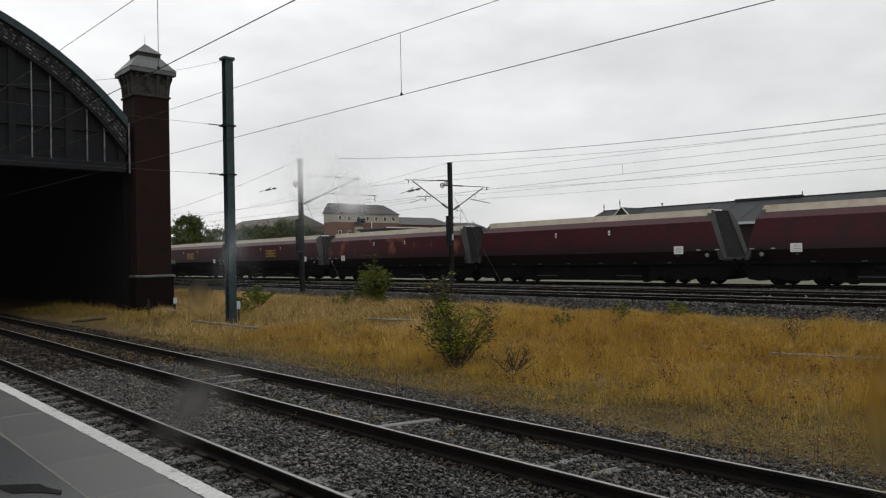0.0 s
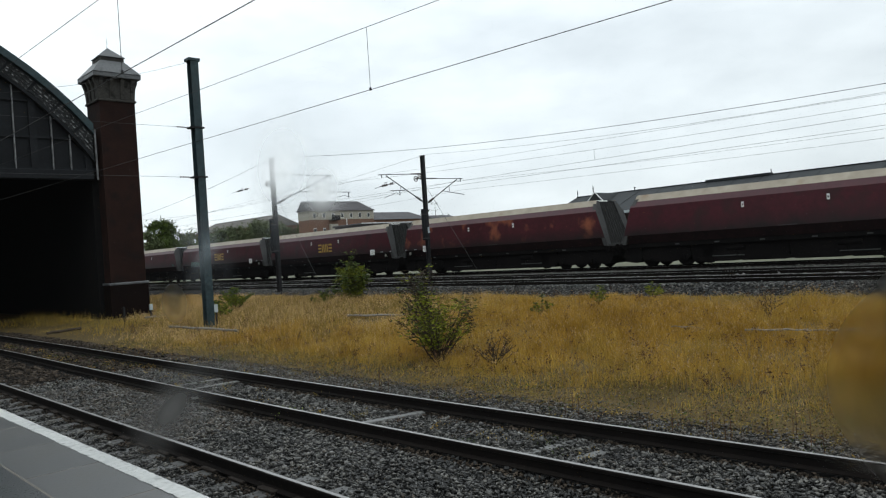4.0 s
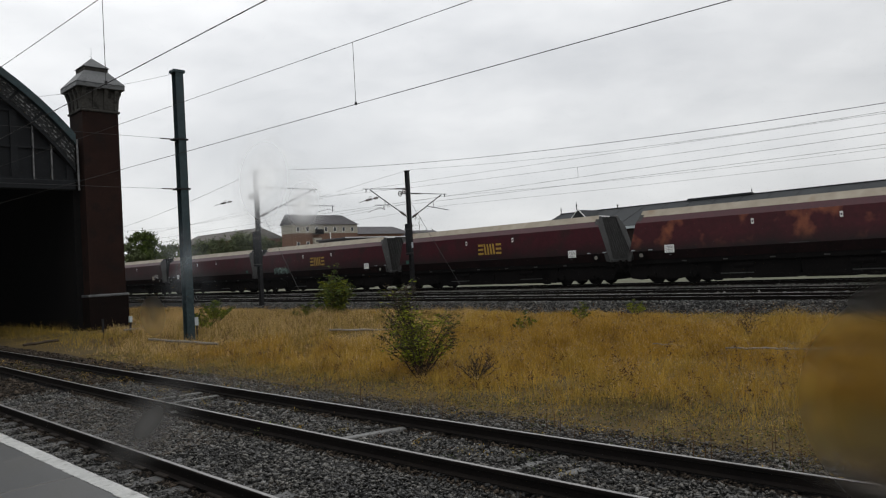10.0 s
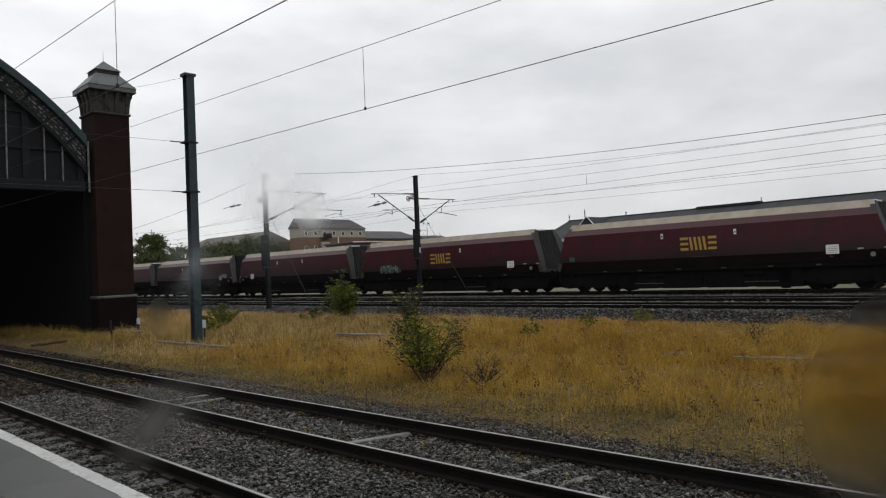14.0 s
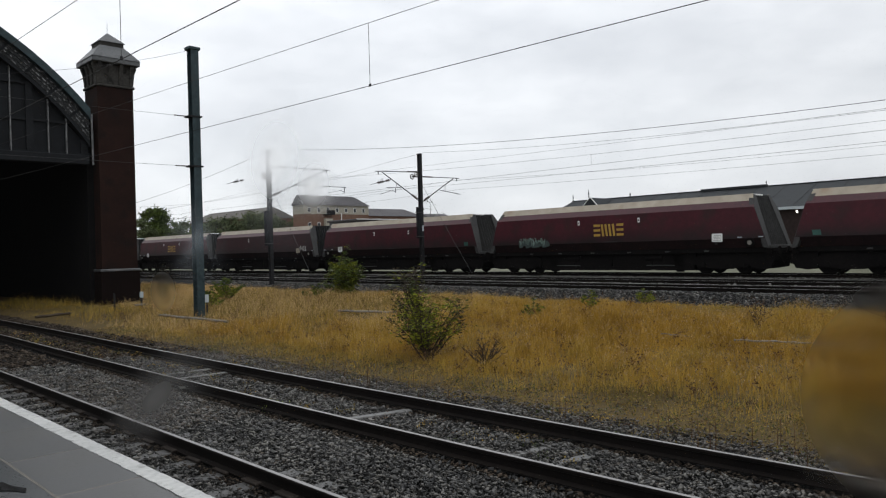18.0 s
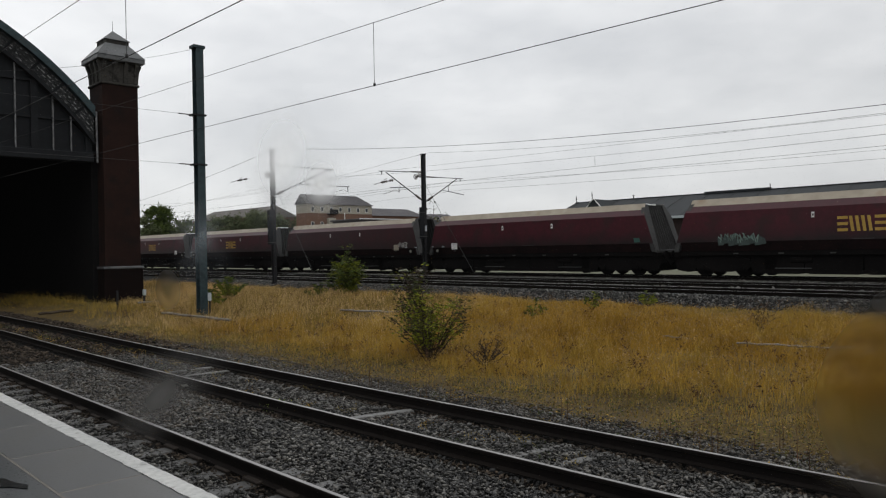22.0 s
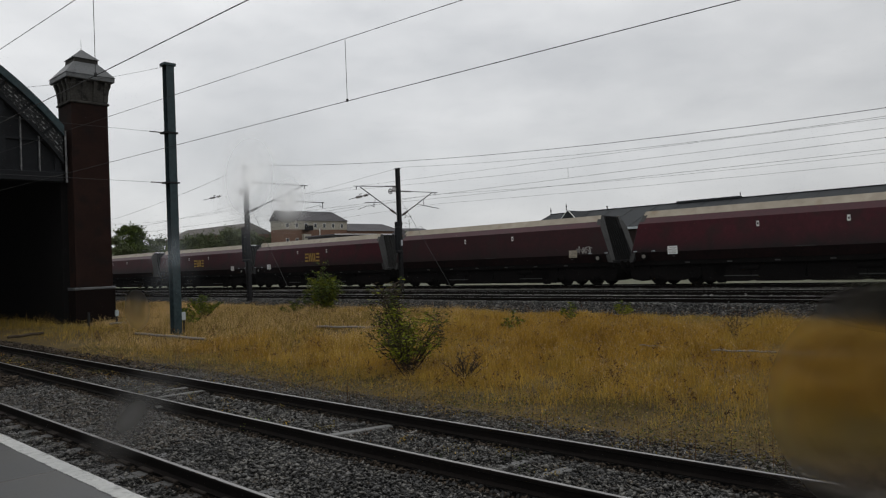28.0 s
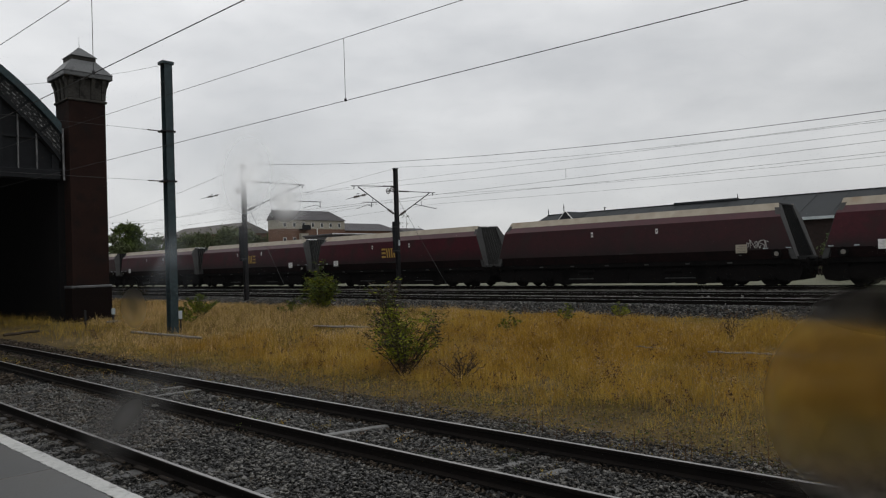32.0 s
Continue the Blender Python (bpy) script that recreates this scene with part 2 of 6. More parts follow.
M = dict(
    soil=mat("dry_soil", (0.0516, 0.03698, 0.0172), (0.1204, 0.086, 0.0344), 0.95, scale=14, big=0.5, bump=0.6, dist=0.05, spec=0.1),
    far_land=mat("far_land", (0.06, 0.07, 0.035), (0.13, 0.13, 0.06), 0.95, scale=0.4, big=0.03),
    # bed coloured near black to deepen the shade in gaps between stones
    ballast=mat("wet_ballast", (0.002134, 0.001954, 0.00175), (0.007824, 0.007075, 0.006206), 0.9, scale=26, big=1.2, bump=1.0, dist=0.05, spec=0.12),
    stone=mat("ballast_stone", (0.006206, 0.006065, 0.005666), (0.03517, 0.03326, 0.02922), 0.42, scale=40, big=2.0, bump=0.3, dist=0.006, rand=0.95, spec=0.5),
    stone_dark=mat("wet_dark_stone", (0.00231, 0.00231, 0.002205), (0.008925, 0.00861, 0.00798), 0.5, scale=40, big=2.0, bump=0.3, dist=0.006, rand=0.9, spec=0.3),
    stone_brown=mat("brown_stone", (0.004802, 0.003891, 0.002855), (0.02134, 0.01718, 0.01266), 0.5, scale=40, big=2.0, bump=0.3, dist=0.006, rand=0.95, spec=0.4),
    stone_pale=mat("pale_flint", (0.05, 0.049, 0.046), (0.12, 0.118, 0.112), 0.5, scale=40, big=2.0, bump=0.3, dist=0.006, rand=0.6, spec=0.35),
    # for the strips by rails and platform, and the ballast towards the shed
    stone_matt=mat("matt_brown_stone", (0.005, 0.004, 0.0032), (0.021, 0.0165, 0.0125), 0.8, scale=40, big=2.0, bump=0.3, dist=0.006, rand=0.95, spec=0.1),
    rail_top=mat("worn_rail_steel", (0.2, 0.195, 0.19), (0.36, 0.35, 0.34), 0.45, 0.8, scale=30, big=2, bump=0.05),
    rail_side=mat("rusted_rail", (0.004, 0.0032, 0.003), (0.011, 0.0085, 0.007), 0.9, scale=30, big=2, bump=0.3, dist=0.004, spec=0.1),
    sleeper=mat("weathered_sleeper", (0.01878, 0.01848, 0.01754), (0.06261, 0.06135, 0.05885), 0.5, scale=18, big=1, bump=0.3, rand=0.3),
    chair=mat("rail_chair_iron", (0.014, 0.012, 0.01), (0.035, 0.027, 0.022), 0.8, scale=30, big=3, spec=0.15),
    tarmac=mat("wet_tarmac", (0.01232, 0.01584, 0.01716), (0.02816, 0.033, 0.03432), 0.3, scale=60, big=0.7, bump=0.25, dist=0.004,
               spots=((0.024, 0.026, 0.025), 0.8, 0.55)),
    coping=mat("platform_coping", (0.03344, 0.03432, 0.03432), (0.06512, 0.066, 0.06512), 0.38, scale=40, big=0.8, bump=0.2, dist=0.004,
               spots=((0.05, 0.048, 0.042), 1.3, 0.55)),
    white_line=mat("worn_white_paint", (0.34, 0.35, 0.34), (0.6, 0.6, 0.58), 0.5, scale=22, big=1.4, bump=0.2, dist=0.003,
                   spots=((0.22, 0.22, 0.21), 12, 0.58)),
    brick_wall=mat("platform_brick", (0.06, 0.045, 0.04), (0.14, 0.10, 0.085), 0.85, scale=20, big=1),
    puddle=mat("puddle_water", (0.02, 0.02, 0.02), (0.03, 0.03, 0.03), 0.06, scale=3, big=1, bump=0.02),
    brick=mat("red_brick", (0.008925, 0.00476, 0.00391), (0.02295, 0.01122, 0.00867), 0.9, scale=18, big=0.8, bump=0.3, dist=0.008, rand=0.3,
              spots=((0.0105, 0.007, 0.0063), 1.1, 0.52), spec=0.1),
    # plinth brick, darker than the shaft above it
    brick_base=mat("dark_plinth_brick", (0.0036, 0.00216, 0.00186), (0.0084, 0.0045, 0.0036), 0.9, scale=18, big=0.8, bump=0.3, dist=0.008, spec=0.08),
    stone_cap=mat("sooty_sandstone", (0.026, 0.025, 0.023), (0.07, 0.067, 0.06), 0.85, scale=9, big=1, bump=0.4,
                  spots=((0.016, 0.015, 0.014), 2.0, 0.5), spec=0.15),
    slate=mat("wet_slate", (0.06, 0.064, 0.066), (0.12, 0.125, 0.13), 0.5, scale=9, big=1.2, bump=0.2, rand=0.15, spec=0.4,
              spots=((0.03, 0.032, 0.034), 1.6, 0.56)),
    iron=mat("dark_painted_iron", (0.007, 0.0078, 0.009), (0.018, 0.0195, 0.022), 0.75, scale=10, big=1, spec=0.12),
    arch=mat("grey_arch_board", (0.00595, 0.00646, 0.00697), (0.0425, 0.04505, 0.04675), 0.7, scale=16, big=2.2, bump=0.4,
             spots=((0.24, 0.245, 0.25), 15, 0.6), spec=0.15),
    worn_strip=mat("scuffed_grey_strip", (0.008, 0.0085, 0.009), (0.03, 0.031, 0.032), 0.7, scale=16, big=2.2, bump=0.3,
                   spots=((0.27, 0.275, 0.28), 5, 0.5), spec=0.15),
    # lining coloured near black so that the shed stays dark inside
    shed_in=mat("near_black_shed_lining", (0.004, 0.004, 0.0044), (0.009, 0.0086, 0.0086), 0.95, scale=4, big=0.5, spec=0.1),
    mullion=mat("pale_glazing_bar", (0.018, 0.019, 0.02), (0.24, 0.245, 0.25), 0.6, scale=10, big=2.4),
    steel=mat("galvanised_mast", (0.01133, 0.02205, 0.02581), (0.04048, 0.06615, 0.07405), 0.5, 0.1, scale=7, big=0.9,
              spots=((0.025, 0.036, 0.04), 0.9, 0.5), spec=0.25),
    steel_dark=mat("dark_mast", (0.009, 0.009, 0.01), (0.026, 0.026, 0.028), 0.7, scale=7, big=0.9, spec=0.15),
    wire=mat("bronze_wire", (0.04, 0.04, 0.04), (0.08, 0.08, 0.08), 0.85, 0.0, scale=4, big=1, bump=0, spec=0.1),
    ceramic=mat("brown_insulator", (0.04, 0.03, 0.028), (0.09, 0.07, 0.06), 0.3, scale=6, big=2, bump=0),
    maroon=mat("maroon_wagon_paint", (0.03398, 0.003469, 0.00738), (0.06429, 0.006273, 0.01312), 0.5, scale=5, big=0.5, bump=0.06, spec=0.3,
               spots=((0.028, 0.0082, 0.0092), 0.9, 0.53), foot_dark=(1.6, 2.6, (0.009, 0.0045, 0.005))),
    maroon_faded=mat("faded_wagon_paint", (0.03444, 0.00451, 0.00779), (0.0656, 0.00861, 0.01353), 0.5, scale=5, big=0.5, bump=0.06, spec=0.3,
                     spots=((0.3, 0.1, 0.048), 0.62, 0.55), foot_dark=(1.6, 2.5, (0.009, 0.0045, 0.005))),
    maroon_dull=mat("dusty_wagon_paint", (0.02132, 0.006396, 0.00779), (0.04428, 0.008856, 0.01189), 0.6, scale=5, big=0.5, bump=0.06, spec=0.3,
                    spots=((0.024, 0.011, 0.011), 0.6, 0.54), foot_dark=(1.5, 2.6, (0.01, 0.0058, 0.006))),
    slope_paint=mat("paler_maroon_slope", (0.03454, 0.006716, 0.01055), (0.05756, 0.01215, 0.01727), 0.5, scale=5, big=0.8, bump=0.06, spec=0.35),
    cream=mat("worn_cream_edge", (0.2278, 0.1953, 0.1456), (0.3919, 0.3488, 0.2762), 0.6, scale=2.2, big=0.5, bump=0.1,
              spots=((0.25, 0.185, 0.12), 0.8, 0.58)),
    # one near-black colour for everything below the body
    flat_black=mat("flat_black_ironwork", (0.003, 0.0028, 0.0028), (0.008, 0.007, 0.0066), 0.95, scale=9, big=1, spec=0.06),
    lower_red=mat("dark_lower_panel", (0.006, 0.0042, 0.0042), (0.017, 0.0075, 0.0075), 0.9, scale=6, big=0.8, spec=0.1),
    end_grey=mat("grey_end_sheet", (0.03213, 0.03213, 0.03213), (0.06783, 0.06712, 0.06569), 0.6, scale=7, big=0.8, bump=0.1, spec=0.25),
    rib_dark=mat("dark_end_rib", (0.0072, 0.0072, 0.0076), (0.016, 0.016, 0.016), 0.7, scale=7, big=1, spec=0.2),
    rib_mid=mat("grey_end_rib", (0.0294, 0.0294, 0.0294), (0.063, 0.063, 0.06216), 0.7, scale=7, big=1, spec=0.2),
    sleeper_pale=mat("bleached_timber", (0.044, 0.044, 0.04224), (0.1496, 0.1478, 0.1408), 0.5, scale=18, big=1.5, bump=0.4, rand=0.2),
    stone_single=mat("single_ballast_stone", (0.00468, 0.004836, 0.004992), (0.03276, 0.03276, 0.03198), 0.6, scale=40, big=2.0, bump=0.3, dist=0.006, rand=0.85, spec=0.22),
    shed_brick=mat("dark_red_brick", (0.0182, 0.01232, 0.0115), (0.0364, 0.02552, 0.0235), 0.85, scale=4, big=0.4, spec=0.12),
    fascia=mat("pale_blue_fascia", (0.33, 0.37, 0.39), (0.45, 0.49, 0.51), 0.6, scale=3, big=0.4, bump=0.05),
    flange=mat("grey_end_flange", (0.02627, 0.02627, 0.02627), (0.05584, 0.05584, 0.05518), 0.65, scale=7, big=0.8, bump=0.1, spec=0.2),
    plate=mat("white_data_plate", (0.62, 0.62, 0.6), (0.8, 0.8, 0.78), 0.5, scale=12, big=2, bump=0),
    yellow=mat("yellow_lettering", (0.3, 0.18, 0.025), (0.44, 0.28, 0.045), 0.5, scale=9, big=1.5, bump=0),
    scrawl=mat("pale_green_spray", (0.08, 0.14, 0.12), (0.165, 0.23, 0.2), 0.6, scale=9, big=1.5, bump=0),
    scrawl_fill=mat("dull_teal_spray", (0.012, 0.022, 0.02), (0.05, 0.075, 0.068), 0.6, scale=14, big=3, bump=0),
    scrawl_grey=mat("pale_grey_spray", (0.2, 0.19, 0.18), (0.34, 0.33, 0.31), 0.6, scale=9, big=1.5, bump=0),
    teal=mat("teal_spray", (0.01, 0.05, 0.04), (0.02, 0.09, 0.07), 0.6, scale=9, big=1.5, bump=0),
    house_brick=mat("orange_brick", (0.115, 0.066, 0.047), (0.185, 0.11, 0.077), 0.85, scale=3, big=0.4, spec=0.2),
    render_coat=mat("cream_render", (0.27, 0.255, 0.21), (0.37, 0.35, 0.295), 0.85, scale=3, big=0.4),
    roof_tile=mat("grey_roof_tile", (0.055, 0.052, 0.056), (0.1, 0.095, 0.1), 0.75, scale=2, big=0.2, spec=0.25),
    roof_brown=mat("brown_roof_tile", (0.075, 0.068, 0.062), (0.13, 0.118, 0.108), 0.8, scale=2, big=0.2, spec=0.2),
    roof_dark=mat("dark_slate_roof", (0.015, 0.0175, 0.0195), (0.033, 0.037, 0.04), 0.65, scale=1.5, big=0.15, spec=0.15),
    pane=mat("dark_window_pane", (0.03, 0.035, 0.04), (0.06, 0.065, 0.07), 0.15, scale=2, big=0.5, bump=0),
    white_roof=mat("pale_sheet_roof", (0.5, 0.52, 0.53), (0.68, 0.69, 0.7), 0.4, scale=3, big=0.5),
    bark=mat("twig_bark", (0.03, 0.022, 0.015), (0.075, 0.056, 0.038), 0.9, scale=20, big=2, spec=0.2),
    leaf=mat("bush_leaf", (0.0234, 0.0405, 0.0072), (0.072, 0.099, 0.0144), 0.8, scale=4, big=1.5, bump=0, rand=0.5, spec=0.2),
    leaf_brown=mat("browned_leaf", (0.018, 0.016, 0.01), (0.05, 0.036, 0.022), 0.8, scale=4, big=1.5, bump=0, rand=0.4, spec=0.2),
    leaf_yellow=mat("yellow_green_leaf", (0.1088, 0.131, 0.008034), (0.2088, 0.2214, 0.01446), 0.85, scale=4, big=1.5, bump=0, rand=0.45, spec=0.2),
    leaf_far=mat("distant_leaf", (0.05612, 0.0732, 0.0308), (0.1074, 0.1269, 0.056), 0.8, scale=2, big=0.5, bump=0, rand=0.22, spec=0.1),
    straw=mat("straw_grass", (0.275, 0.175, 0.026), (0.53, 0.352, 0.073), 0.85, scale=3, big=0.8, bump=0, rand=0.22, spec=0.1),
    rust_grass=mat("russet_grass", (0.21, 0.119, 0.017), (0.45, 0.273, 0.044), 0.85, scale=3, big=0.8, bump=0, rand=0.22, spec=0.1),
    green_grass=mat("green_grass", (0.1463, 0.1143, 0.02545), (0.2812, 0.2054, 0.05658), 0.85, scale=3, big=0.35, bump=0, rand=0.25, spec=0.1),
    pale_grass=mat("pale_straw_grass", (0.3776, 0.2573, 0.1078), (0.6946, 0.4834, 0.2515), 0.85, scale=3, big=0.6, bump=0, rand=0.22, spec=0.1),
    plume=mat("pale_grass_plume", (0.27, 0.182, 0.085), (0.46, 0.3224, 0.165), 0.9, scale=3, big=0.7, bump=0, rand=0.3, spec=0.05),
    seed=mat("dry_seed_head", (0.0575, 0.0345, 0.0207), (0.1265, 0.069, 0.0345), 0.9, scale=8, big=1, bump=0, rand=0.3, spec=0.1),
    weed=mat("fresh_weed", (0.15, 0.22, 0.02), (0.28, 0.36, 0.04), 0.6, scale=8, big=1, bump=0, rand=0.3),
    shed_glass=mat("near_black_shed_glass", (0.0035, 0.0042, 0.0054), (0.0095, 0.0112, 0.0136), 0.6, scale=3, big=0.5, bump=0, spec=0.15),
    pale_strip=mat("pale_green_verge", (0.06375, 0.066, 0.0375), (0.12, 0.1215, 0.075), 0.9, scale=3, big=0.3),
    grey_wall=mat("dark_grey_cladding", (0.018, 0.019, 0.02), (0.038, 0.04, 0.041), 0.75, scale=2, big=0.3, spec=0.15),
    pipe=mat("pale_trough_concrete", (0.1296, 0.1188, 0.1026), (0.2376, 0.2214, 0.1944), 0.8, scale=12, big=1),
)


# a lamp that is switched on
M["lit_lamp"] = bpy.data.materials.new("lit_lamp_glass")
M["lit_lamp"].use_nodes = True
glow = M["lit_lamp"].node_tree.nodes["Principled BSDF"]
glow.inputs["Emission Color"].default_value = (1.0, 0.95, 0.85, 1)
glow.inputs["Emission Strength"].default_value = 1.4

# ---- mesh helpers ----
class Shape:
    """Gathers vertices and faces of one part."""

    def __init__(self):
        self.v, self.f = [], []

    def add(self, verts, faces):
        k = len(self.v)
        self.v += [tuple(p) for p in verts]
        self.f += [tuple(i + k for i in q) for q in faces]
        return self

    def box(self, x0, y0, z0, x1, y1, z1, c=0.0):
        """A box; c: width of the chamfer on all its edges."""
        if c <= 0:
            vs = [(x, y, z) for z in (z0, z1) for y in (y0, y1) for x in (x0, x1)]
            return self.add(vs, [(0, 2, 3, 1), (4, 5, 7, 6), (0, 1, 5, 4), (2, 6, 7, 3), (0, 4, 6, 2), (1, 3, 7, 5)])
        bm = bmesh.new()
        bmesh.ops.create_cube(bm, size=1)
        for p in bm.verts:
            p.co = ((x0 + x1) / 2 + p.co.x * (x1 - x0), (y0 + y1) / 2 + p.co.y * (y1 - y0), (z0 + z1) / 2 + p.co.z * (z1 - z0))
        bmesh.ops.bevel(bm, geom=bm.edges[:], offset=c, segments=1, affect="EDGES", profile=0.5)
        bm.verts.index_update()
        self.add([tuple(p.co) for p in bm.verts], [[p.index for p in q.verts] for q in bm.faces])
        bm.free()
        return self

    def extrude(self, ring, at0, at1, cap=True):
        """ring: 2D points; at0, at1: functions that lay a 2D point in space at both ends."""
        n = len(ring)
        vs = [at0(*p) for p in ring] + [at1(*p) for p in ring]
        fs = [(i, (i + 1) % n, n + (i + 1) % n, n + i) for i in range(n)]
        if cap:
            fs += [tuple(range(n))[::-1], tuple(range(n, 2 * n))]
        return self.add(vs, fs)

    def along_y(self, ring, y0, y1):
        return self.extrude(ring, lambda x, z: (x, y0, z), lambda x, z: (x, y1, z))

    def tube(self, pts, r, n=6, cap=True):
        pts = [Vector(p) for p in pts]
        vs, fs = [], []
        for i, p in enumerate(pts):
            d = (pts[min(i + 1, len(pts) - 1)] - pts[max(i - 1, 0)]).normalized()
            a = d.cross(Vector((0, 0, 1)) if abs(d.z) < 0.9 else Vector((1, 0, 0))).normalized()
            b = d.cross(a)
            rr = r[i] if isinstance(r, (list, tuple)) else r
            vs += [tuple(p + (a * math.cos(q) + b * math.sin(q)) * rr) for q in (k * 2 * math.pi / n for k in range(n))]
        for i in range(len(pts) - 1):
            for k in range(n):
                fs.append((i * n + k, i * n + (k + 1) % n, (i + 1) * n + (k + 1) % n, (i + 1) * n + k))
        if cap:
            fs += [tuple(range(n))[::-1], tuple((len(pts) - 1) * n + k for k in range(n))]
        return self.add(vs, fs)

    def mesh(self, name, material, smooth=False):
        me = bpy.data.meshes.new(name)
        me.from_pydata(self.v, [], self.f)
        me.materials.append(M[material])
        if smooth:
            me.shade_smooth()
        bm = bmesh.new()
        bm.from_mesh(me)
        bmesh.ops.recalc_face_normals(bm, faces=bm.faces)
        bm.to_mesh(me)
        bm.free()
        return me


def part(name, shape, material, parent=None, label="", smooth=False):
    """One mesh object, under its thing."""
    ob = new(name, shape if isinstance(shape, bpy.types.Mesh) else shape.mesh(name, material, smooth))
    ob.parent = parent
    if label:
        ob["label"] = label
    return ob


def thing(name, label, category, at=(0, 0, 0), turn=0.0, group="", kind=""):
    """The base of a thing, to which its parts are hung."""
    ob = new(name)
    ob.matrix_basis = pose(*at, 0, 0, turn)
    return tagged(ob, label, category, group, kind)


def soup(name, verts, faces, material, parent=None):
    """A mesh of very many small pieces, from arrays."""
    verts, faces = np.asarray(verts, np.float32), np.asarray(faces, np.int32)
    me = bpy.data.meshes.new(name)
    me.vertices.add(len(verts))
    me.vertices.foreach_set("co", verts.ravel())
    k = faces.shape[1]
    me.loops.add(len(faces) * k)
    me.loops.foreach_set("vertex_index", faces.ravel())
    me.polygons.add(len(faces))
    me.polygons.foreach_set("loop_start", np.arange(0, len(faces) * k, k, dtype=np.int32))
    me.update(calc_edges=True)
    me.materials.append(M[material])
    ob = new(name, me)
    ob.parent = parent
    return ob


RNG = np.random.default_rng(7)


# ---- lie of the land ----
def far_rail(y):
    """The far rail of the second track, which bends gently."""
    y = np.clip(y, -40, 24)
    return 7.63 - 0.03 * y + 0.00098 * y * y


LAND = [(-400, -0.6), (-9, -0.3), (1.5, -0.3), (8.4, -0.26), (11, -0.24), (15, -0.06), (19, 0.2), (21.6, 0.34), (22.6, 0.5), (36.5, 0.5), (38.5, 0.3), (400, 0.0)]


def land(x):
    xs, zs = zip(*LAND)
    return np.interp(x, xs, zs)


# ---- ground, ballast, platform ----
def ground():
    xs = [-2500, -400, -100, -9, 0, 1.5, 5, 8.4, 9.5, 11, 13, 15, 17, 19, 20.4, 21.6, 22.6, 26, 31, 36.5, 38.5, 60, 120, 400, 1200, 3500]
    ys = [-2500, -600, -200, -60, -30] + [float(v) for v in range(-24, 62, 2)] + [80, 120, 200, 400, 1000, 3500]
    g = Shape()
    for y in ys:
        for x in xs:
            bumpy = 0.05 * noise.noise((x * 0.4, y * 0.4, 0)) if 9 < x < 20 else 0
            g.v.append((x, y, float(land(x)) - 0.03 + bumpy))
    n = len(xs)
    for j in range(len(ys) - 1):
        for i in range(n - 1):
            g.f.append((j * n + i, j * n + i + 1, (j + 1) * n + i + 1, (j + 1) * n + i))
    tagged(part("ground", g, "soil"), "rough dry earth between and beside the tracks", "ground", kind="structure")


def ballast_beds():
    a = Shape()
    ring = [(1.2, -0.31), (1.5, -0.2), (4.9, -0.19), (5.3, -0.21), (8.3, -0.2), (9.1, -0.29)]
    a.along_y(ring, -40, 120)
    tagged(part("ballast_bed", a, "ballast"), "wet grey stone ballast under the platform tracks", "ballast", kind="structure")
    b = Shape()
    b.along_y([(21.3, 0.26), (22.5, 0.57), (36.2, 0.57), (37.4, 0.25)], -120, 260)
    tagged(part("ballast_bed", b, "ballast"), "grey stone ballast under the through tracks", "ballast", kind="structure")


def platform():
    p = thing("platform", "wet grey tarmac station platform with a white edge line", "platform", kind="structure")
    part("platform_wall", Shape().box(1.62, -30, -0.4, 1.78, 100, 0.78), "brick_wall", p)
    part("surface", Shape().box(0.46, -30, -0.4, 1.3095, 100, 0.912), "tarmac", p)
    line, rnd = Shape(), random.Random(4)
    edge = [-30, 0] + [0.6 + 0.03 * k for k in range(300)] + [10 + 0.5 * k for k in range(180)]
    for k, y in enumerate(edge):
        a = 1.787 + rnd.uniform(-0.007, 0.006) + 0.005 * noise.noise((y * 1.7, 0, 0))
        b = 1.9 + rnd.uniform(-0.006, 0.003)
        line.v += [(a, y, 0.9185), (b, y, 0.9185), (a, y, 0.914), (b, y, 0.914)]
        if k:
            i = 4 * k
            line.f += [(i - 4, i - 3, i + 1, i), (i - 2, i - 4, i, i + 2), (i - 3, i - 1, i + 3, i + 1)]
    part("edge_line", line, "white_line", p, "worn white painted edge line")
    part("joint_mortar", Shape().box(1.302, -30, 0.7, 1.78, 60, 0.9138), "pipe", p, "pale mortar between the slabs")
    slab = None
    for i in range(76):
        y = -11.5 + i * 1.0
        if slab is None:
            slab = Shape().box(0, 0.007, 0, 0.595, 0.993, 0.13, 0.003).mesh("coping_slab", "coping")
        s = part("coping_slab", slab, "", p)
        s.location = (1.315, y, 0.915 - 0.13 + 0.003 * (i % 3 - 1) * 0.3)
    wet, rims = Shape(), [[], []]
    for k in range(25):
        u = k / 24
        x, y = 0.66 + 0.6 * u, 5.2 + 0.13 * math.sin(4.2 * u) - 0.3 * u
        w = 0.11 * math.sqrt(max(0.02, 1 - (2 * u - 1) ** 4)) * (1 + 0.35 * math.sin(9 * u) + 0.2 * math.sin(23 * u))
        for side in (0, 1):
            rims[side].append((x + 0.03 * math.sin(17 * u + side), y + (w if side else -w), 0.9165))
    wet.add(rims[0] + rims[1], [(k, k + 1, k + 26, k + 25) for k in range(24)])
    tagged(part("puddle", wet, "puddle"), "shallow rain puddle lying on the platform", "puddle", kind="structure")


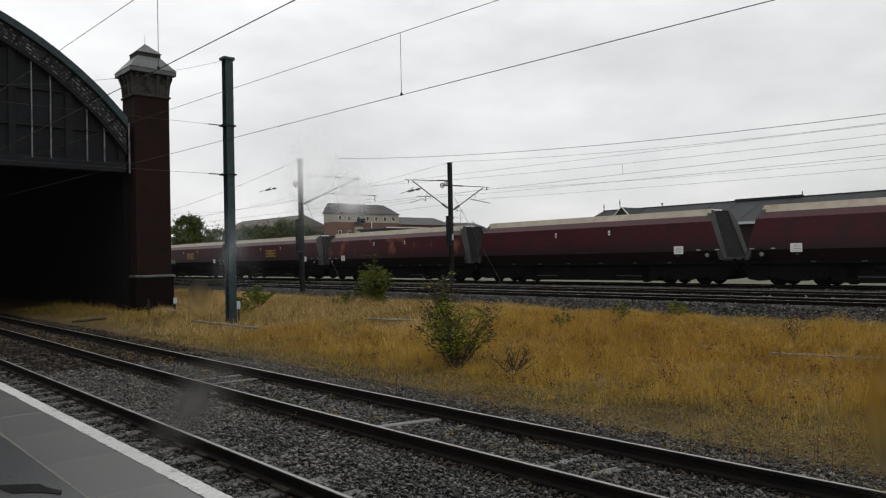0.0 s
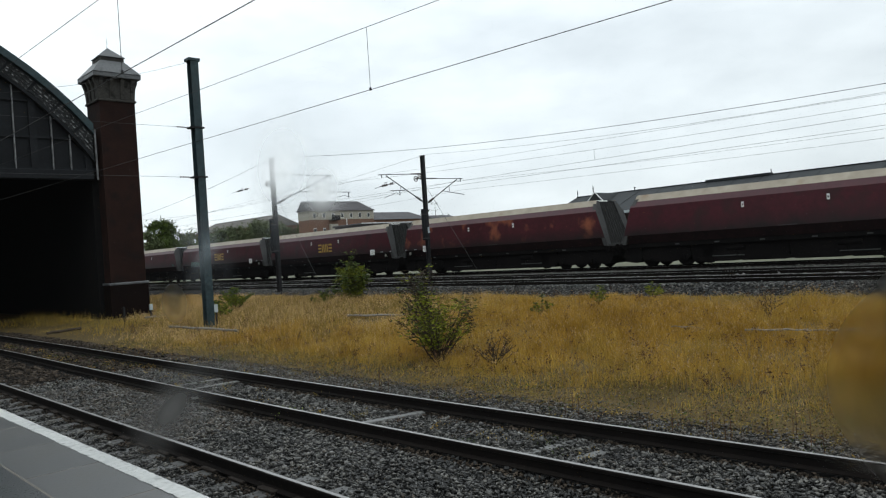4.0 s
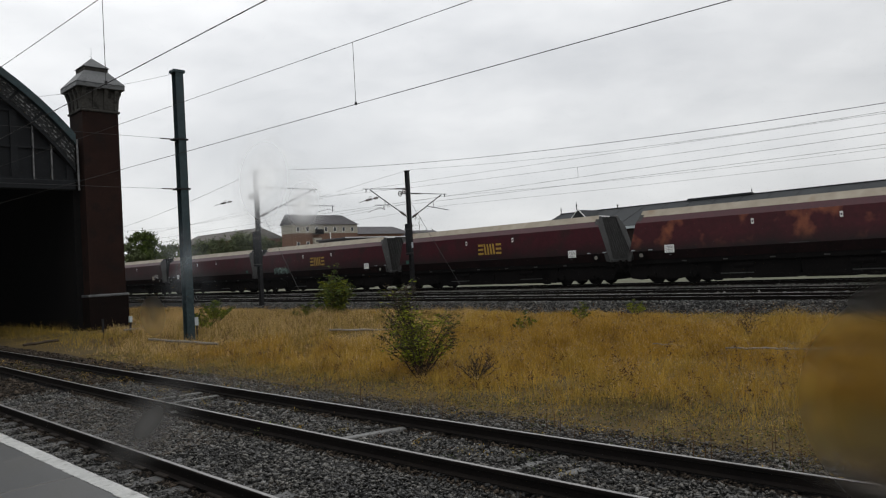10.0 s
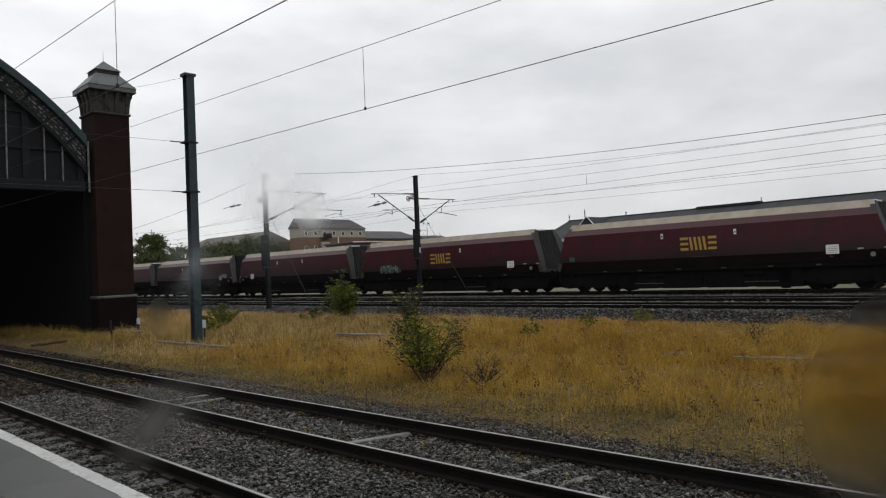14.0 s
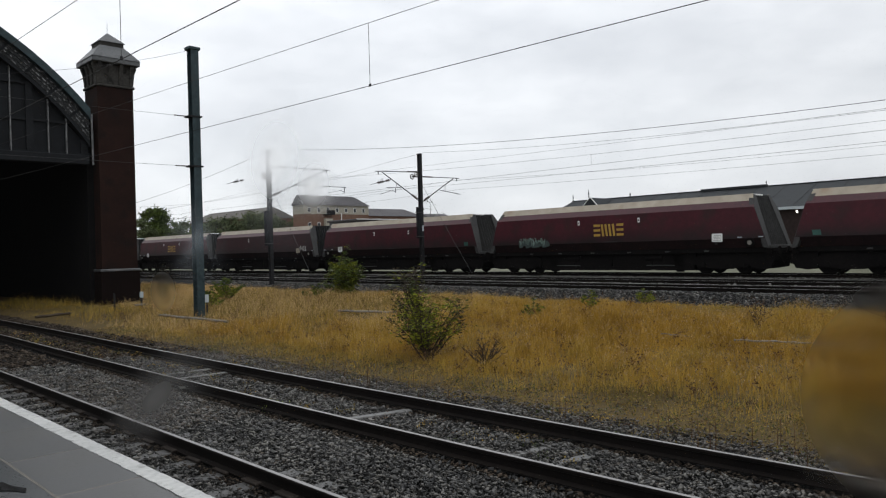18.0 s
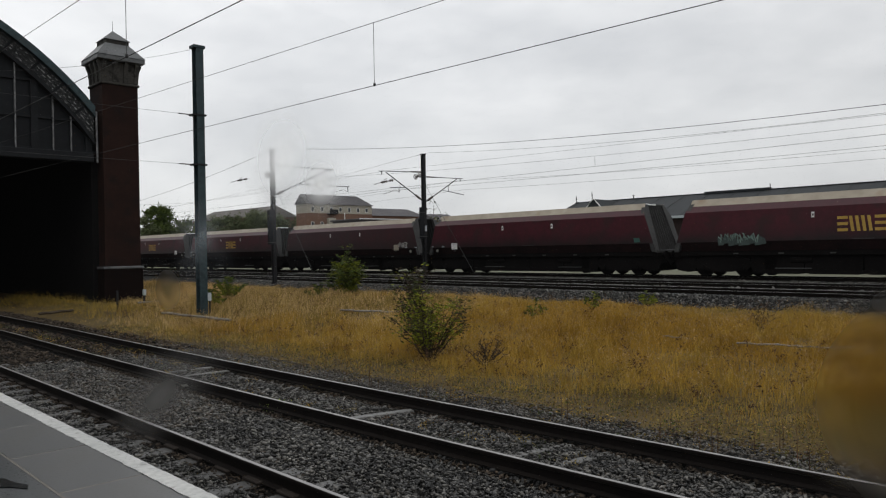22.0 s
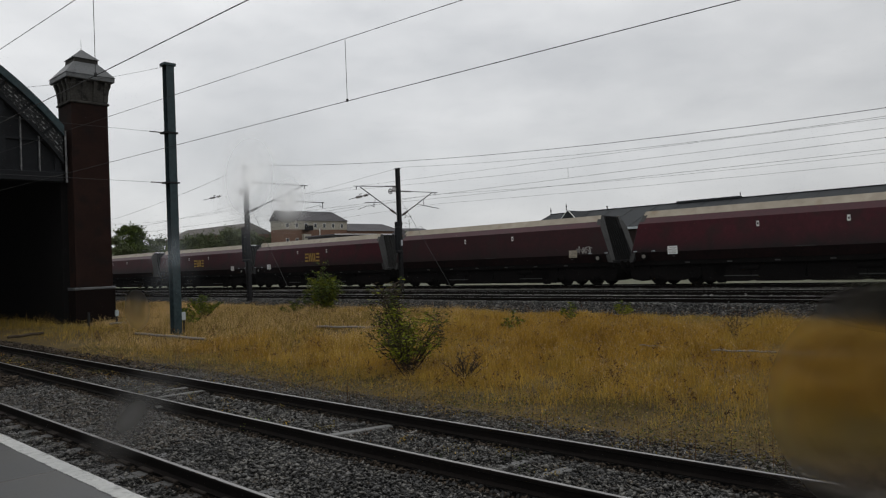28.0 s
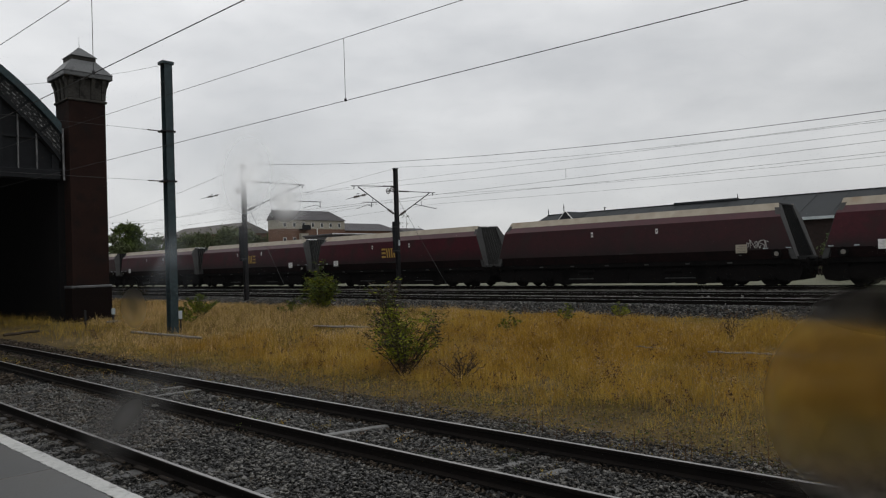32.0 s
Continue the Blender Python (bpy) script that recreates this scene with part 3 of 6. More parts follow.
RAIL = [(-0.07, -0.159), (0.07, -0.159), (0.07, -0.148), (0.012, -0.128), (0.01, -0.05), (0.036, -0.038), (0.036, -0.012), (0.03, -0.003),
        (-0.03, -0.003), (-0.036, -0.012), (-0.036, -0.038), (-0.01, -0.05), (-0.012, -0.128), (-0.07, -0.148)]


def rail(centre, ys, z, parent):
    """A running rail along x = centre(y); the worn head is its own strip."""
    s, top = Shape(), Shape()
    n = len(RAIL)
    for y in ys:
        s.v += [(float(centre(y)) + x, y, z + h) for x, h in RAIL]
        top.v += [(float(centre(y)) + x, y, z + h) for x, h in ((-0.024, -0.002), (-0.02, 0), (0.02, 0), (0.024, -0.002))]
    for j in range(len(ys) - 1):
        s.f += [(j * n + k, j * n + (k + 1) % n, (j + 1) * n + (k + 1) % n, (j + 1) * n + k) for k in range(n)]
        top.f += [(j * 4 + k, j * 4 + k + 1, j * 4 + 5 + k, j * 4 + 4 + k) for k in range(3)]
    r = part("rail", s, "rail_side", parent, "rusty steel running rail")
    part("rail_head", top, "rail_top", r, "shiny worn rail head")


def track(label, middle, ys, z):
    t = thing("railway_track", label, "railway track", kind="structure")
    rail(lambda y: middle(y) - 0.7525, ys, z, t)
    rail(lambda y: middle(y) + 0.7525, ys, z, t)
    return t


STRAIGHT = lambda x: (lambda y: x)
NEAR_TRACK = track("rusty platform track on grey ballast", STRAIGHT(3.25), [-40, 0, 30, 120], 0)
SECOND_TRACK = track("gently curved rusty siding track on ballast", lambda y: far_rail(y) - 0.7175, [float(v) for v in range(-40, 30, 2)] + [60, 120], 0)
for x in (24.0, 28.1, 33.93):
    track("through track on raised grey ballast", STRAIGHT(x), [-150, 0, 60, 300], 0.73)

ground()
ballast_beds()
platform()


# ---- station shed ----
SHED_Y, ARCH_X, ARCH_Z, BAY = 39.4, 0.44, -1.21, 10.72
ARCH_FOOT = math.atan2(13.42 - ARCH_X, 9.55 - ARCH_Z)


def arc(r, n=40):
    """Points of an arch, down to where it meets the pier."""
    foot = math.asin((13.42 - ARCH_X) / r)
    return [(ARCH_X + r * math.sin(a), ARCH_Z + r * math.cos(a)) for a in (-foot + 2 * foot * i / n for i in range(n + 1))]


def band(outer, inner, y0, y1):
    """A curved band between two arcs, as thick as y0 to y1."""
    s, n = Shape(), len(outer)
    s.v = [(x, y, z) for ring, y in ((outer, y0), (inner, y0), (outer, y1), (inner, y1)) for x, z in ring]
    for i in range(n - 1):
        s.f += [(i, i + 1, n + i + 1, n + i), (2 * n + i, 3 * n + i, 3 * n + i + 1, 2 * n + i + 1),
                (i, 2 * n + i, 2 * n + i + 1, i + 1), (n + i, n + i + 1, 3 * n + i + 1, 3 * n + i)]
    return s


def shed():
    t = thing("station_shed", "arched iron and glass end of a dark train shed", "station", kind="structure")
    y = SHED_Y
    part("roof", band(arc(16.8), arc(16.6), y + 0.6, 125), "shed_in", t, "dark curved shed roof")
    part("arch_rim", band(arc(17.05), arc(16.72), y - 0.45, y + 0.6), "steel", t, "dark projecting arch rim")
    part("arch_band", band(arc(16.70), arc(16.03), y - 0.2, y + 0.1), "arch", t, "weathered grey arch board")
    for k in range(-11, 12):
        a = k * 0.085
        if abs(a) < ARCH_FOOT - 0.02:
            u, w = (math.sin(a), math.cos(a)), (math.cos(a) * 0.06, -math.sin(a) * 0.06)
            ring = [(ARCH_X + r * u[0] + q * w[0], ARCH_Z + r * u[1] + q * w[1]) for r, q in ((16.05, -1), (16.05, 1), (16.68, 1), (16.68, -1))]
            part("arch_rib", Shape().extrude(ring, lambda x, z: (x, y - 0.25, z), lambda x, z: (x, y - 0.2, z)), "iron", t, "dark cross rib")
    for r in (16.62, 16.45, 16.3, 16.14):
        part("arch_moulding", band(arc(r), arc(r - 0.05), y - 0.235, y - 0.2), "worn_strip", t, "scuffed grey moulding strip")
    part("inner_rim", band(arc(16.03), arc(15.88), y - 0.28, y + 0.14), "iron", t)
    part("beam", Shape().box(-12.6, y - 0.2, 7.02, 13.4, y + 0.25, 7.5, 0.03), "iron", t, "dark iron beam under the glazing")
    for z in (7.57, 9.08, 10.85, 12.75):
        half = math.sqrt(15.92 ** 2 - (z - ARCH_Z) ** 2)
        part("transom", Shape().box(ARCH_X - half, y - 0.06, z - 0.05, ARCH_X + half, y + 0.02, z + 0.05), "iron", t)
    rim = lambda x: ARCH_Z + math.sqrt(max(0.0, 15.9 ** 2 - (x - ARCH_X) ** 2))
    for i in range(-4, 29):
        xa, xb = max(-12.5, BAY - (i + 1) * 0.83 + 0.003), min(13.4, BAY - i * 0.83 - 0.003)
        for za, zb in ((7.5, 7.57), (7.57, 9.08), (9.08, 10.85), (10.85, 12.75), (12.75, 14.6)):
            ta, tb = min(zb - 0.006, rim(xa)), min(zb - 0.006, rim(xb))
            if xb > xa and min(ta, tb) > za + 0.03:
                slip = [float(v) for v in RNG.uniform(-0.006, 0.006, 2)]   # every pane sits a little differently
                ring = [(xa, za), (xb, za), (xb, tb), (xa, ta)]
                part("pane", Shape().extrude(ring, lambda x, z: (x, y + 0.06 + slip[int(x > xa + 0.1)], z), lambda x, z: (x, y + 0.075 + slip[int(x > xa + 0.1)], z)), "shed_glass", t)
    for i in range(-4, 28):
        x = BAY - i * 0.83
        top = ARCH_Z + math.sqrt(max(0.0, 15.9 ** 2 - (x - ARCH_X) ** 2))
        if top < 7.6:
            continue
        wide = i % 3 == 0
        part("post" if wide else "mullion", Shape().box(x - (0.16 if wide else 0.024), y - 0.08, 7.5, x + (0.16 if wide else 0.024), y + 0.05, top),
             "iron" if wide else "mullion", t, "broad dark post" if wide else "pale glazing bar")
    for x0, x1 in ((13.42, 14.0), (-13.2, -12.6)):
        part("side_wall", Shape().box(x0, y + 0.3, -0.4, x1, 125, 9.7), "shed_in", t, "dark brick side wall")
    # unseen back wall, added to shut out light from behind
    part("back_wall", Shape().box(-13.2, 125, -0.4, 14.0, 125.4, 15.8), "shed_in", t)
    part("downpipe", Shape().tube([(13.5, y - 0.34, 9.6), (13.52, y - 0.34, 7.0)], 0.05, 8), "mullion", t, "pale downpipe")
    pier("brick pier with a stone cap at the shed corner", 14.64)
    pier("brick pier with a stone cap at the shed's other corner", -14.0)


def pier(label, x):
    y, h = SHED_Y + 0.35, 1.02
    t = thing("brick_pier", label, "pier", (x, y, 0), kind="structure")
    sq = lambda r: [(-r, -r), (r, -r), (r, r), (-r, r)]
    def frustum(name, r0, z0, r1, z1, m, lab=""):
        part(name, Shape().extrude(sq(1), lambda a, b: (a * r0, b * r0, z0), lambda a, b: (a * r1, b * r1, z1)), m, t, lab)
    part("plinth", Shape().box(-0.99, -0.99, -0.45, 0.99, 0.99, 1.55, 0.02), "brick_base", t, "dark red brick plinth")
    part("plinth_band", Shape().box(-1.02, -1.02, 1.55, 1.02, 1.02, 1.68, 0.03), "slate", t, "weathered stone band")
    part("shaft", Shape().box(-0.9, -0.9, 1.68, 0.9, 0.9, 11.05), "brick", t, "tall sooty red brick shaft")
    part("neck_band", Shape().box(-0.98, -0.98, 11.05, 0.98, 0.98, 11.18, 0.03), "stone_cap", t)
    frustum("frieze", 0.88, 11.18, 0.92, 12.25, "stone_cap", "sooty stone frieze")
    for side in range(4):
        for i in range(4):
            b = Shape()
            u = -0.81 + i * 0.54
            prof = [(0.85, 11.20), (0.93, 11.22), (0.95, 11.50), (1.0, 11.85), (1.1, 12.10), (1.11, 12.25), (0.85, 12.25)]
            b.extrude(prof, lambda r, z: (u - 0.09, -r, z), lambda r, z: (u + 0.09, -r, z))
            ob = part("bracket", b, "stone_cap", t)
            ob.matrix_basis = pose(0, 0, 0, 0, 0, side * 90)
    part("cornice", Shape().box(-1.2, -1.2, 12.25, 1.2, 1.2, 12.50, 0.03), "slate", t, "lead-grey cornice")
    frustum("lower_roof", 1.22, 12.50, 0.6, 13.25, "slate", "wet slate pyramid roof")
    part("lantern", Shape().box(-0.6, -0.6, 13.20, 0.6, 0.6, 13.46, 0.02), "stone_cap", t)
    frustum("upper_roof", 0.66, 13.46, 0.03, 14.05, "slate", "wet slate cap")
    part("spike", Shape().tube([(0, 0, 14.00), (0, 0, 14.60)], [0.015, 0.006], 5), "iron", t)


shed()


# ---- overhead line ----
def wire(name, pts, r, parent):
    part(name, Shape().tube(pts, r, 5), "wire", parent)


def mast_near():
    t = thing("overhead_line_mast", "tall grey steel H-section mast standing in the grass", "mast", (12.8, 26.3, -0.25))
    s = Shape()
    s.box(-0.15, -0.17, 0, 0.15, -0.145, 10.25)
    s.box(-0.15, 0.145, 0, 0.15, 0.17, 10.25)
    s.box(-0.012, -0.145, 0, 0.012, 0.145, 10.25)
    part("post", s, "steel", t)
    part("footing", Shape().box(-0.4, -0.4, -0.2, 0.4, 0.4, 0.12, 0.03), "pipe", t, "concrete footing")
    part("cap", Shape().box(-0.24, -0.2, 10.25, 0.22, 0.2, 10.36, 0.01), "steel", t)
    for z in (7.73, 5.86):
        part("bracket", Shape().box(-0.3, -0.2, z - 0.03, 0.22, 0.2, z + 0.03), "steel_dark", t)
        part("insulator", Shape().tube([(-0.3 - 0.05 * k, 0, z) for k in range(11)], [0.012, 0.03] * 5 + [0.012], 8), "ceramic", t)
    part("sign_plate", Shape().box(0.13, -0.215, 0.72, 0.27, -0.2, 1.02), "fascia", t, "small white number plate")
    part("sign_post", Shape().box(0.19, -0.2, 0.0, 0.24, -0.17, 0.8), "steel_dark", t)


def wheel(c, r):
    """An open tension wheel with spokes, square to the track."""
    s = Shape().tube([(c[0] + r * math.cos(a), c[1], c[2] + r * math.sin(a)) for a in (k * math.pi / 8 for k in range(17))], 0.03, 5, False)
    for a in (0.4, 1.45, 2.5):
        s.tube([(c[0] - r * math.cos(a), c[1], c[2] - r * math.sin(a)), (c[0] + r * math.cos(a), c[1], c[2] + r * math.sin(a))], 0.018, 4)
    return s


def discs(a, b, n, thin, wide):
    """A string of insulator discs between two points of the mast's plane."""
    pts, radii = [], []
    for k in range(2 * n + 1):
        u = k / (2 * n)
        pts.append((a[0] + (b[0] - a[0]) * u, 0, a[1] + (b[1] - a[1]) * u))
        radii.append(wide if k % 2 else thin)
    return Shape().tube(pts, radii, 8)


def mast_far(label, at, height, arms, wheels, box_side, plate):
    """A mast with its arms; every arm: top tube, strut, registration tube, steady arm, each by its ends across the track and up."""
    t = thing("overhead_line_mast", label, "mast", at)
    s = Shape()
    s.box(-0.1, -0.12, 0, 0.1, -0.1, height)
    s.box(-0.1, 0.1, 0, 0.1, 0.12, height)
    s.box(-0.01, -0.1, 0, 0.01, 0.1, height)
    part("post", s, "steel_dark", t)
    part("relay_box", Shape().box(min(box_side * 0.1, box_side * 0.34), -0.14, 2.4, max(box_side * 0.1, box_side * 0.34), 0.1, 4.35, 0.02), "iron", t, "long dark box on the mast")
    if plate:
        part("number_plate", Shape().box(-0.06, -0.15, 2.85, 0.08, -0.135, 3.2), "fascia", t, "small pale number plate")
    for z in (2.5, 4.0):
        part("strap", Shape().box(-0.37, -0.155, z, 0.115, 0.13, z + 0.035), "end_grey", t, "pale steel strap")
    part("cap", Shape().box(-0.14, -0.14, height, 0.14, 0.14, height + 0.05), "steel_dark", t)
    for (x0, z0, x1, z1), (xa, za, xb, zb), (xc, zc, xd, zd), steady in arms:
        d = 1 if x1 > 0 else -1
        p = lambda x, z: (x, 0, z)
        a = part("cantilever", Shape().tube([p(x0, z0), p(x1, z1)], 0.024, 6).tube([p(xa, za), p(xb, zb)], 0.03, 6).tube([p(x1 - 0.22 * d, z1), p(x1 - 0.22 * d, z1 - 0.2)], 0.028, 5),
                 "steel_dark", t, "steel tube cantilever arm")
        u, w = 0.1 / abs(xb - xa), 0.72 / abs(xb - xa)
        part("insulator", discs((xa + (xb - xa) * u, za + (zb - za) * u), (xa + (xb - xa) * w * 0.8, za + (zb - za) * w * 0.8), 5, 0.035, 0.085), "ceramic", a)
        part("insulator", discs((x0 + 0.12 * d, z0), (x0 + 0.95 * d, z0 + (z1 - z0) * 0.25), 5, 0.03, 0.06), "ceramic", a)
        um = abs((xc + (xd - xc) * 0.3) - xa) / abs(xb - xa)
        part("registration_tube", Shape().tube([p(xc, zc), p(xd, zd)], 0.022, 5).tube([p(xc + (xd - xc) * 0.3, zc + (zd - zc) * 0.3), p(xa + (xb - xa) * um, za + (zb - za) * um)], 0.016, 5), "steel_dark", a)
        if steady:
            (xs, zs), (xt, zt) = steady
            part("steady_arm", Shape().tube([p(xs, zd), p(xs, zs)], 0.024, 5).tube([p(xs, zs + 0.04), p(xs + (xt - xs) * 0.25, zs + 0.14), p(xt, zt)], 0.014, 5), "steel_dark", a)
    for x, z in wheels:
        ob = part("pulley", wheel((x, -0.1, z), 0.15), "ceramic", t, "round tension wheel")
        part("pulley_bracket", Shape().tube([(x, -0.1, z), (-0.08, -0.1, z + 0.05)], 0.025, 5), "steel_dark", ob)
    part("stay", Shape().tube([(0.05, -0.12, 5.75), (0.15, -4.2, 0.1)], 0.011, 5), "wire", t, "thin stay wire")


mast_near()


def headspan():
    """Cross wires between the near mast and its partner beyond the carriage."""
    t = thing("headspan_wires", "thin cross-span wires carrying the overhead line", "overhead wire", kind="structure")
    part("span_wire", Shape().tube([(12.6 - u * 25, 26.3, 9.95 - 9.5 * u * (1 - u)) for u in (k / 20 for k in range(21))], 0.0055, 5), "wire", t)
    part("cross_wire", Shape().tube([(12.3 - u * 24.4, 26.3, 7.48 - 0.15 * u * (1 - u)) for u in (k / 8 for k in range(9))], 0.0055, 5), "wire", t)
    part("cross_wire", Shape().tube([(12.0 - u * 24, 26.3, 5.61) for u in (k / 8 for k in range(9))], 0.006, 5), "wire", t)
    m = thing("overhead_line_mast", "tall grey steel mast holding the far end of the span", "mast", (-12.7, 26.3, -0.3))
    part("post", Shape().box(-0.15, -0.17, 0, 0.15, 0.17, 10.3, 0.02), "steel", m)


headspan()
mast_far("dark steel mast with one cantilever arm beside the tracks", (22.18, 36.6, 0.3), 7.76,
         [((0.1, 6.9, 4.2, 6.9), (0.14, 5.22, 3.87, 6.88), (1.85, 5.9, 5.41, 5.92), ((5.28, 5.58), (4.04, 5.52)))], [(-0.38, 6.33)], -1, False)
mast_far("dark steel mast with cantilever arms over both sides", (31.3, 33.85, 0.55), 7.66,
         [((-0.12, 6.56, -3.6, 6.42), (-0.16, 4.8, -3.06, 6.38), (-1.6, 5.51, -2.75, 5.48), ((-2.04, 5.2), (-3.3, 5.04))),
          ((0.16, 6.28, 3.5, 6.33), (0.2, 4.72, 2.96, 6.28), (1.6, 5.5, 3.58, 5.28), None)], [(-0.75, 6.22), (-0.4, 6.36)], -1, True)


def overhead():
    t = thing("overhead_wires", "thin catenary and contact wires over the platform tracks", "overhead wire", kind="structure")
    for x, zc, zm, drops in ((3.3, (4.44, 0.01), (5.27, 0.03), (0.5, 8.55)), (6.7, (4.48, 0.018), (5.27, 0.032), (-0.5, 8.25))):
        low = lambda y: zc[0] + zc[1] * min(y, 36)
        high = lambda y: zm[0] + zm[1] * min(y, 36)
        wire("contact_wire", [(x, y, low(y)) for y in range(-30, 60, 6)], 0.0052, t)
        wire("catenary_wire", [(x, y, high(y)) for y in range(-30, 60, 6)], 0.0045, t)
        for y in drops:
            wire("dropper", [(x, y, low(y)), (x, y, high(y))], 0.004, t)
            part("clip", Shape().box(x - 0.01, y - 0.015, low(y) - 0.01, x + 0.01, y + 0.015, low(y) + 0.03), "steel_dark", t)
    f = thing("overhead_wires", "thin catenary and contact wires over the through tracks", "overhead wire", kind="structure")
    def hang(y, y0, c):
        """Height of a wire on its support at y0, alike on both sides of it; c: its curve about y = 20."""
        d = abs(y - y0)
        q = y0 - (45 - abs(45 - d) if d < 90 else 0) - 20
        return c[0] + c[1] * q + c[2] * q * q
    for x, y0, c, r in ((22.35, 36.6, (6.53, 0.0685, 0.00183), 0.009), (31.4, 33.85, (7.383, 0.0448, 0.00169), 0.0068),
                        (28.1, 33.85, (6.75, 0.0173, 0.0), 0.0055), (24.0, 36.6, (5.83, 0.0272, 0.00082), 0.005), (24.0, 36.6, (5.344, 0.002, 0.0001), 0.0058),
                        (28.1, 33.85, (5.58, 0.012, 0.0003), 0.0062), (34.0, 33.85, (6.167, 0.0257, 0.00096), 0.0055), (34.6, 33.85, (5.82, 0.0163, 0.00043), 0.006)):
        wire("line_wire", [(x, y, hang(y, y0, c)) for y in (-14 + 2.5 * k for k in range(56))], r, f)
    wire("dropper", [(24.0, 16.2, 5.335), (24.0, 16.2, 5.74)], 0.006, f)
    for x, y, z in ((24.0, 44.2, 7.0), (24.0, 29.3, 5.72)):
        i = part("tension_insulator", Shape().tube([(x + 0.05 * k, y - 0.02 * k, z + 0.012 * k) for k in range(16)], [0.02, 0.02] + [0.03, 0.085] * 3 + [0.02] * 2 + [0.03, 0.085] * 2 + [0.02] * 2, 8), "ceramic", f)
        part("yoke", Shape().tube([(x + 0.3, y, z + 0.06), (x + 0.36, y, z + 0.22), (x + 0.5, y, z + 0.24)], 0.016, 5).tube([(x, y, z), (x - 0.35, y, z - 0.1)], 0.014, 5), "steel_dark", i, "thin steel yoke")


overhead()


# ---- distant buildings ----
def gable_roof(t, x0, y0, x1, y1, eave, ridge, along, m, over=0.4, hip=0.0, hip0=None):
    hip0 = hip if hip0 is None else hip0
    s = Shape()
    if along == "x":
        ym = (y0 + y1) / 2
        s.add([(x0 - over, y0 - over, eave), (x1 + over, y0 - over, eave), (x1 + over, y1 + over, eave), (x0 - over, y1 + over, eave),
               (x0 - over + hip0, ym, ridge), (x1 + over - hip, ym, ridge)],
              [(0, 1, 5, 4), (2, 3, 4, 5), (1, 2, 5), (3, 0, 4), (0, 3, 2, 1)])
    else:
        xm = (x0 + x1) / 2
        s.add([(x0 - over, y0 - over, eave), (x1 + over, y0 - over, eave), (x1 + over, y1 + over, eave), (x0 - over, y1 + over, eave),
               (xm, y0 - over + hip, ridge), (xm, y1 + over - hip, ridge)],
              [(1, 2, 5, 4), (3, 0, 4, 5), (0, 1, 4), (2, 3, 5), (0, 3, 2, 1)])
    return part("roof", s, m, t, "pitched roof")


def window(t, x, z, y, w, h):
    win = part("window", Shape().box(x - w / 2, y - 0.03, z, x + w / 2, y + 0.1, z + h), "plate", t, "white framed window")
    part("pane", Shape().box(x - w / 2 + 0.07, y - 0.045, z + 0.07, x + w / 2 - 0.07, y - 0.03, z + h - 0.07), "pane", win)


def apartment_block():
    t = thing("apartment_block", "brick and cream apartment block with a grey pitched roof", "building", (86.8, 130, 0))
    part("wall", Shape().box(0, 0, -0.5, 17.3, 4, 10.4), "house_brick", t, "orange brick lower storeys")
    part("upper_wall", Shape().box(-0.02, -0.02, 10.4, 17.32, 4.02, 12.3), "render_coat", t, "cream rendered upper storey")
    gable_roof(t, 0, 0, 17.3, 4, 12.3, 14.5, "x", "roof_tile", 0.3, 3.0, 0.0)
    for i in range(7):
        for z in (10.75, 7.6, 4.6):
            window(t, 1.4 + i * 2.4, z, -0.02 if z > 9 else 0, 0.75, 1.0)
    part("balcony", Shape().box(5.0, -1.2, 10.2, 7.2, -0.02, 10.35).box(5.0, -1.2, 10.35, 7.2, -1.15, 11.2), "iron", t, "dark balcony")
    part("downpipe", Shape().box(9.6, -0.14, -0.5, 9.78, -0.03, 10.6), "plate", t, "white downpipe")
    part("bay", Shape().box(5.0, -0.8, -0.5, 6.9, 0, 9.4, 0.05), "render_coat", t, "cream entrance bay")
    u = thing("low_block", "long low brick building with a brown-grey roof", "building", (104.6, 131, 0))
    part("wall", Shape().box(0, 0, -0.5, 17, 9, 10.2), "house_brick", u)
    gable_roof(u, 0, 0, 17, 9, 10.2, 12.2, "x", "roof_tile", 0.4, 2.5)
    w = thing("shed_roof_building", "pale flat-roofed building beyond the tracks", "building", (77.5, 100, 0))
    part("wall", Shape().box(0, 0, -0.5, 14, 8, 7.5), "roof_tile", w)
    part("roof", Shape().box(-0.3, -0.3, 7.5, 14.3, 8.4, 7.8, 0.05), "roof_tile", w, "grey flat sheet roof")
    part("eaves_strip", Shape().box(-0.4, -0.4, 7.66, 14.4, -0.3, 7.82, 0.02), "white_roof", w, "white eaves strip")
    v = thing("low_house", "low house with a dark roof beyond the train", "building", (105.4, 110, 0))
    part("wall", Shape().box(0, 0, -0.5, 7.4, 8, 8.2), "house_brick", v)
    gable_roof(v, 0, 0, 7.4, 8, 8.2, 9.8, "x", "roof_tile", 0.3, 0.6)
    h = thing("terrace_house", "house with a brown-grey pitched roof behind hedges", "building", (88.0, 153, 0))
    part("wall", Shape().box(0, 0, -0.5, 11.4, 32, 10.7), "house_brick", h)
    gable_roof(h, 0, 0, 11.4, 32, 10.7, 13.4, "y", "roof_brown", 0.4, 0.6)


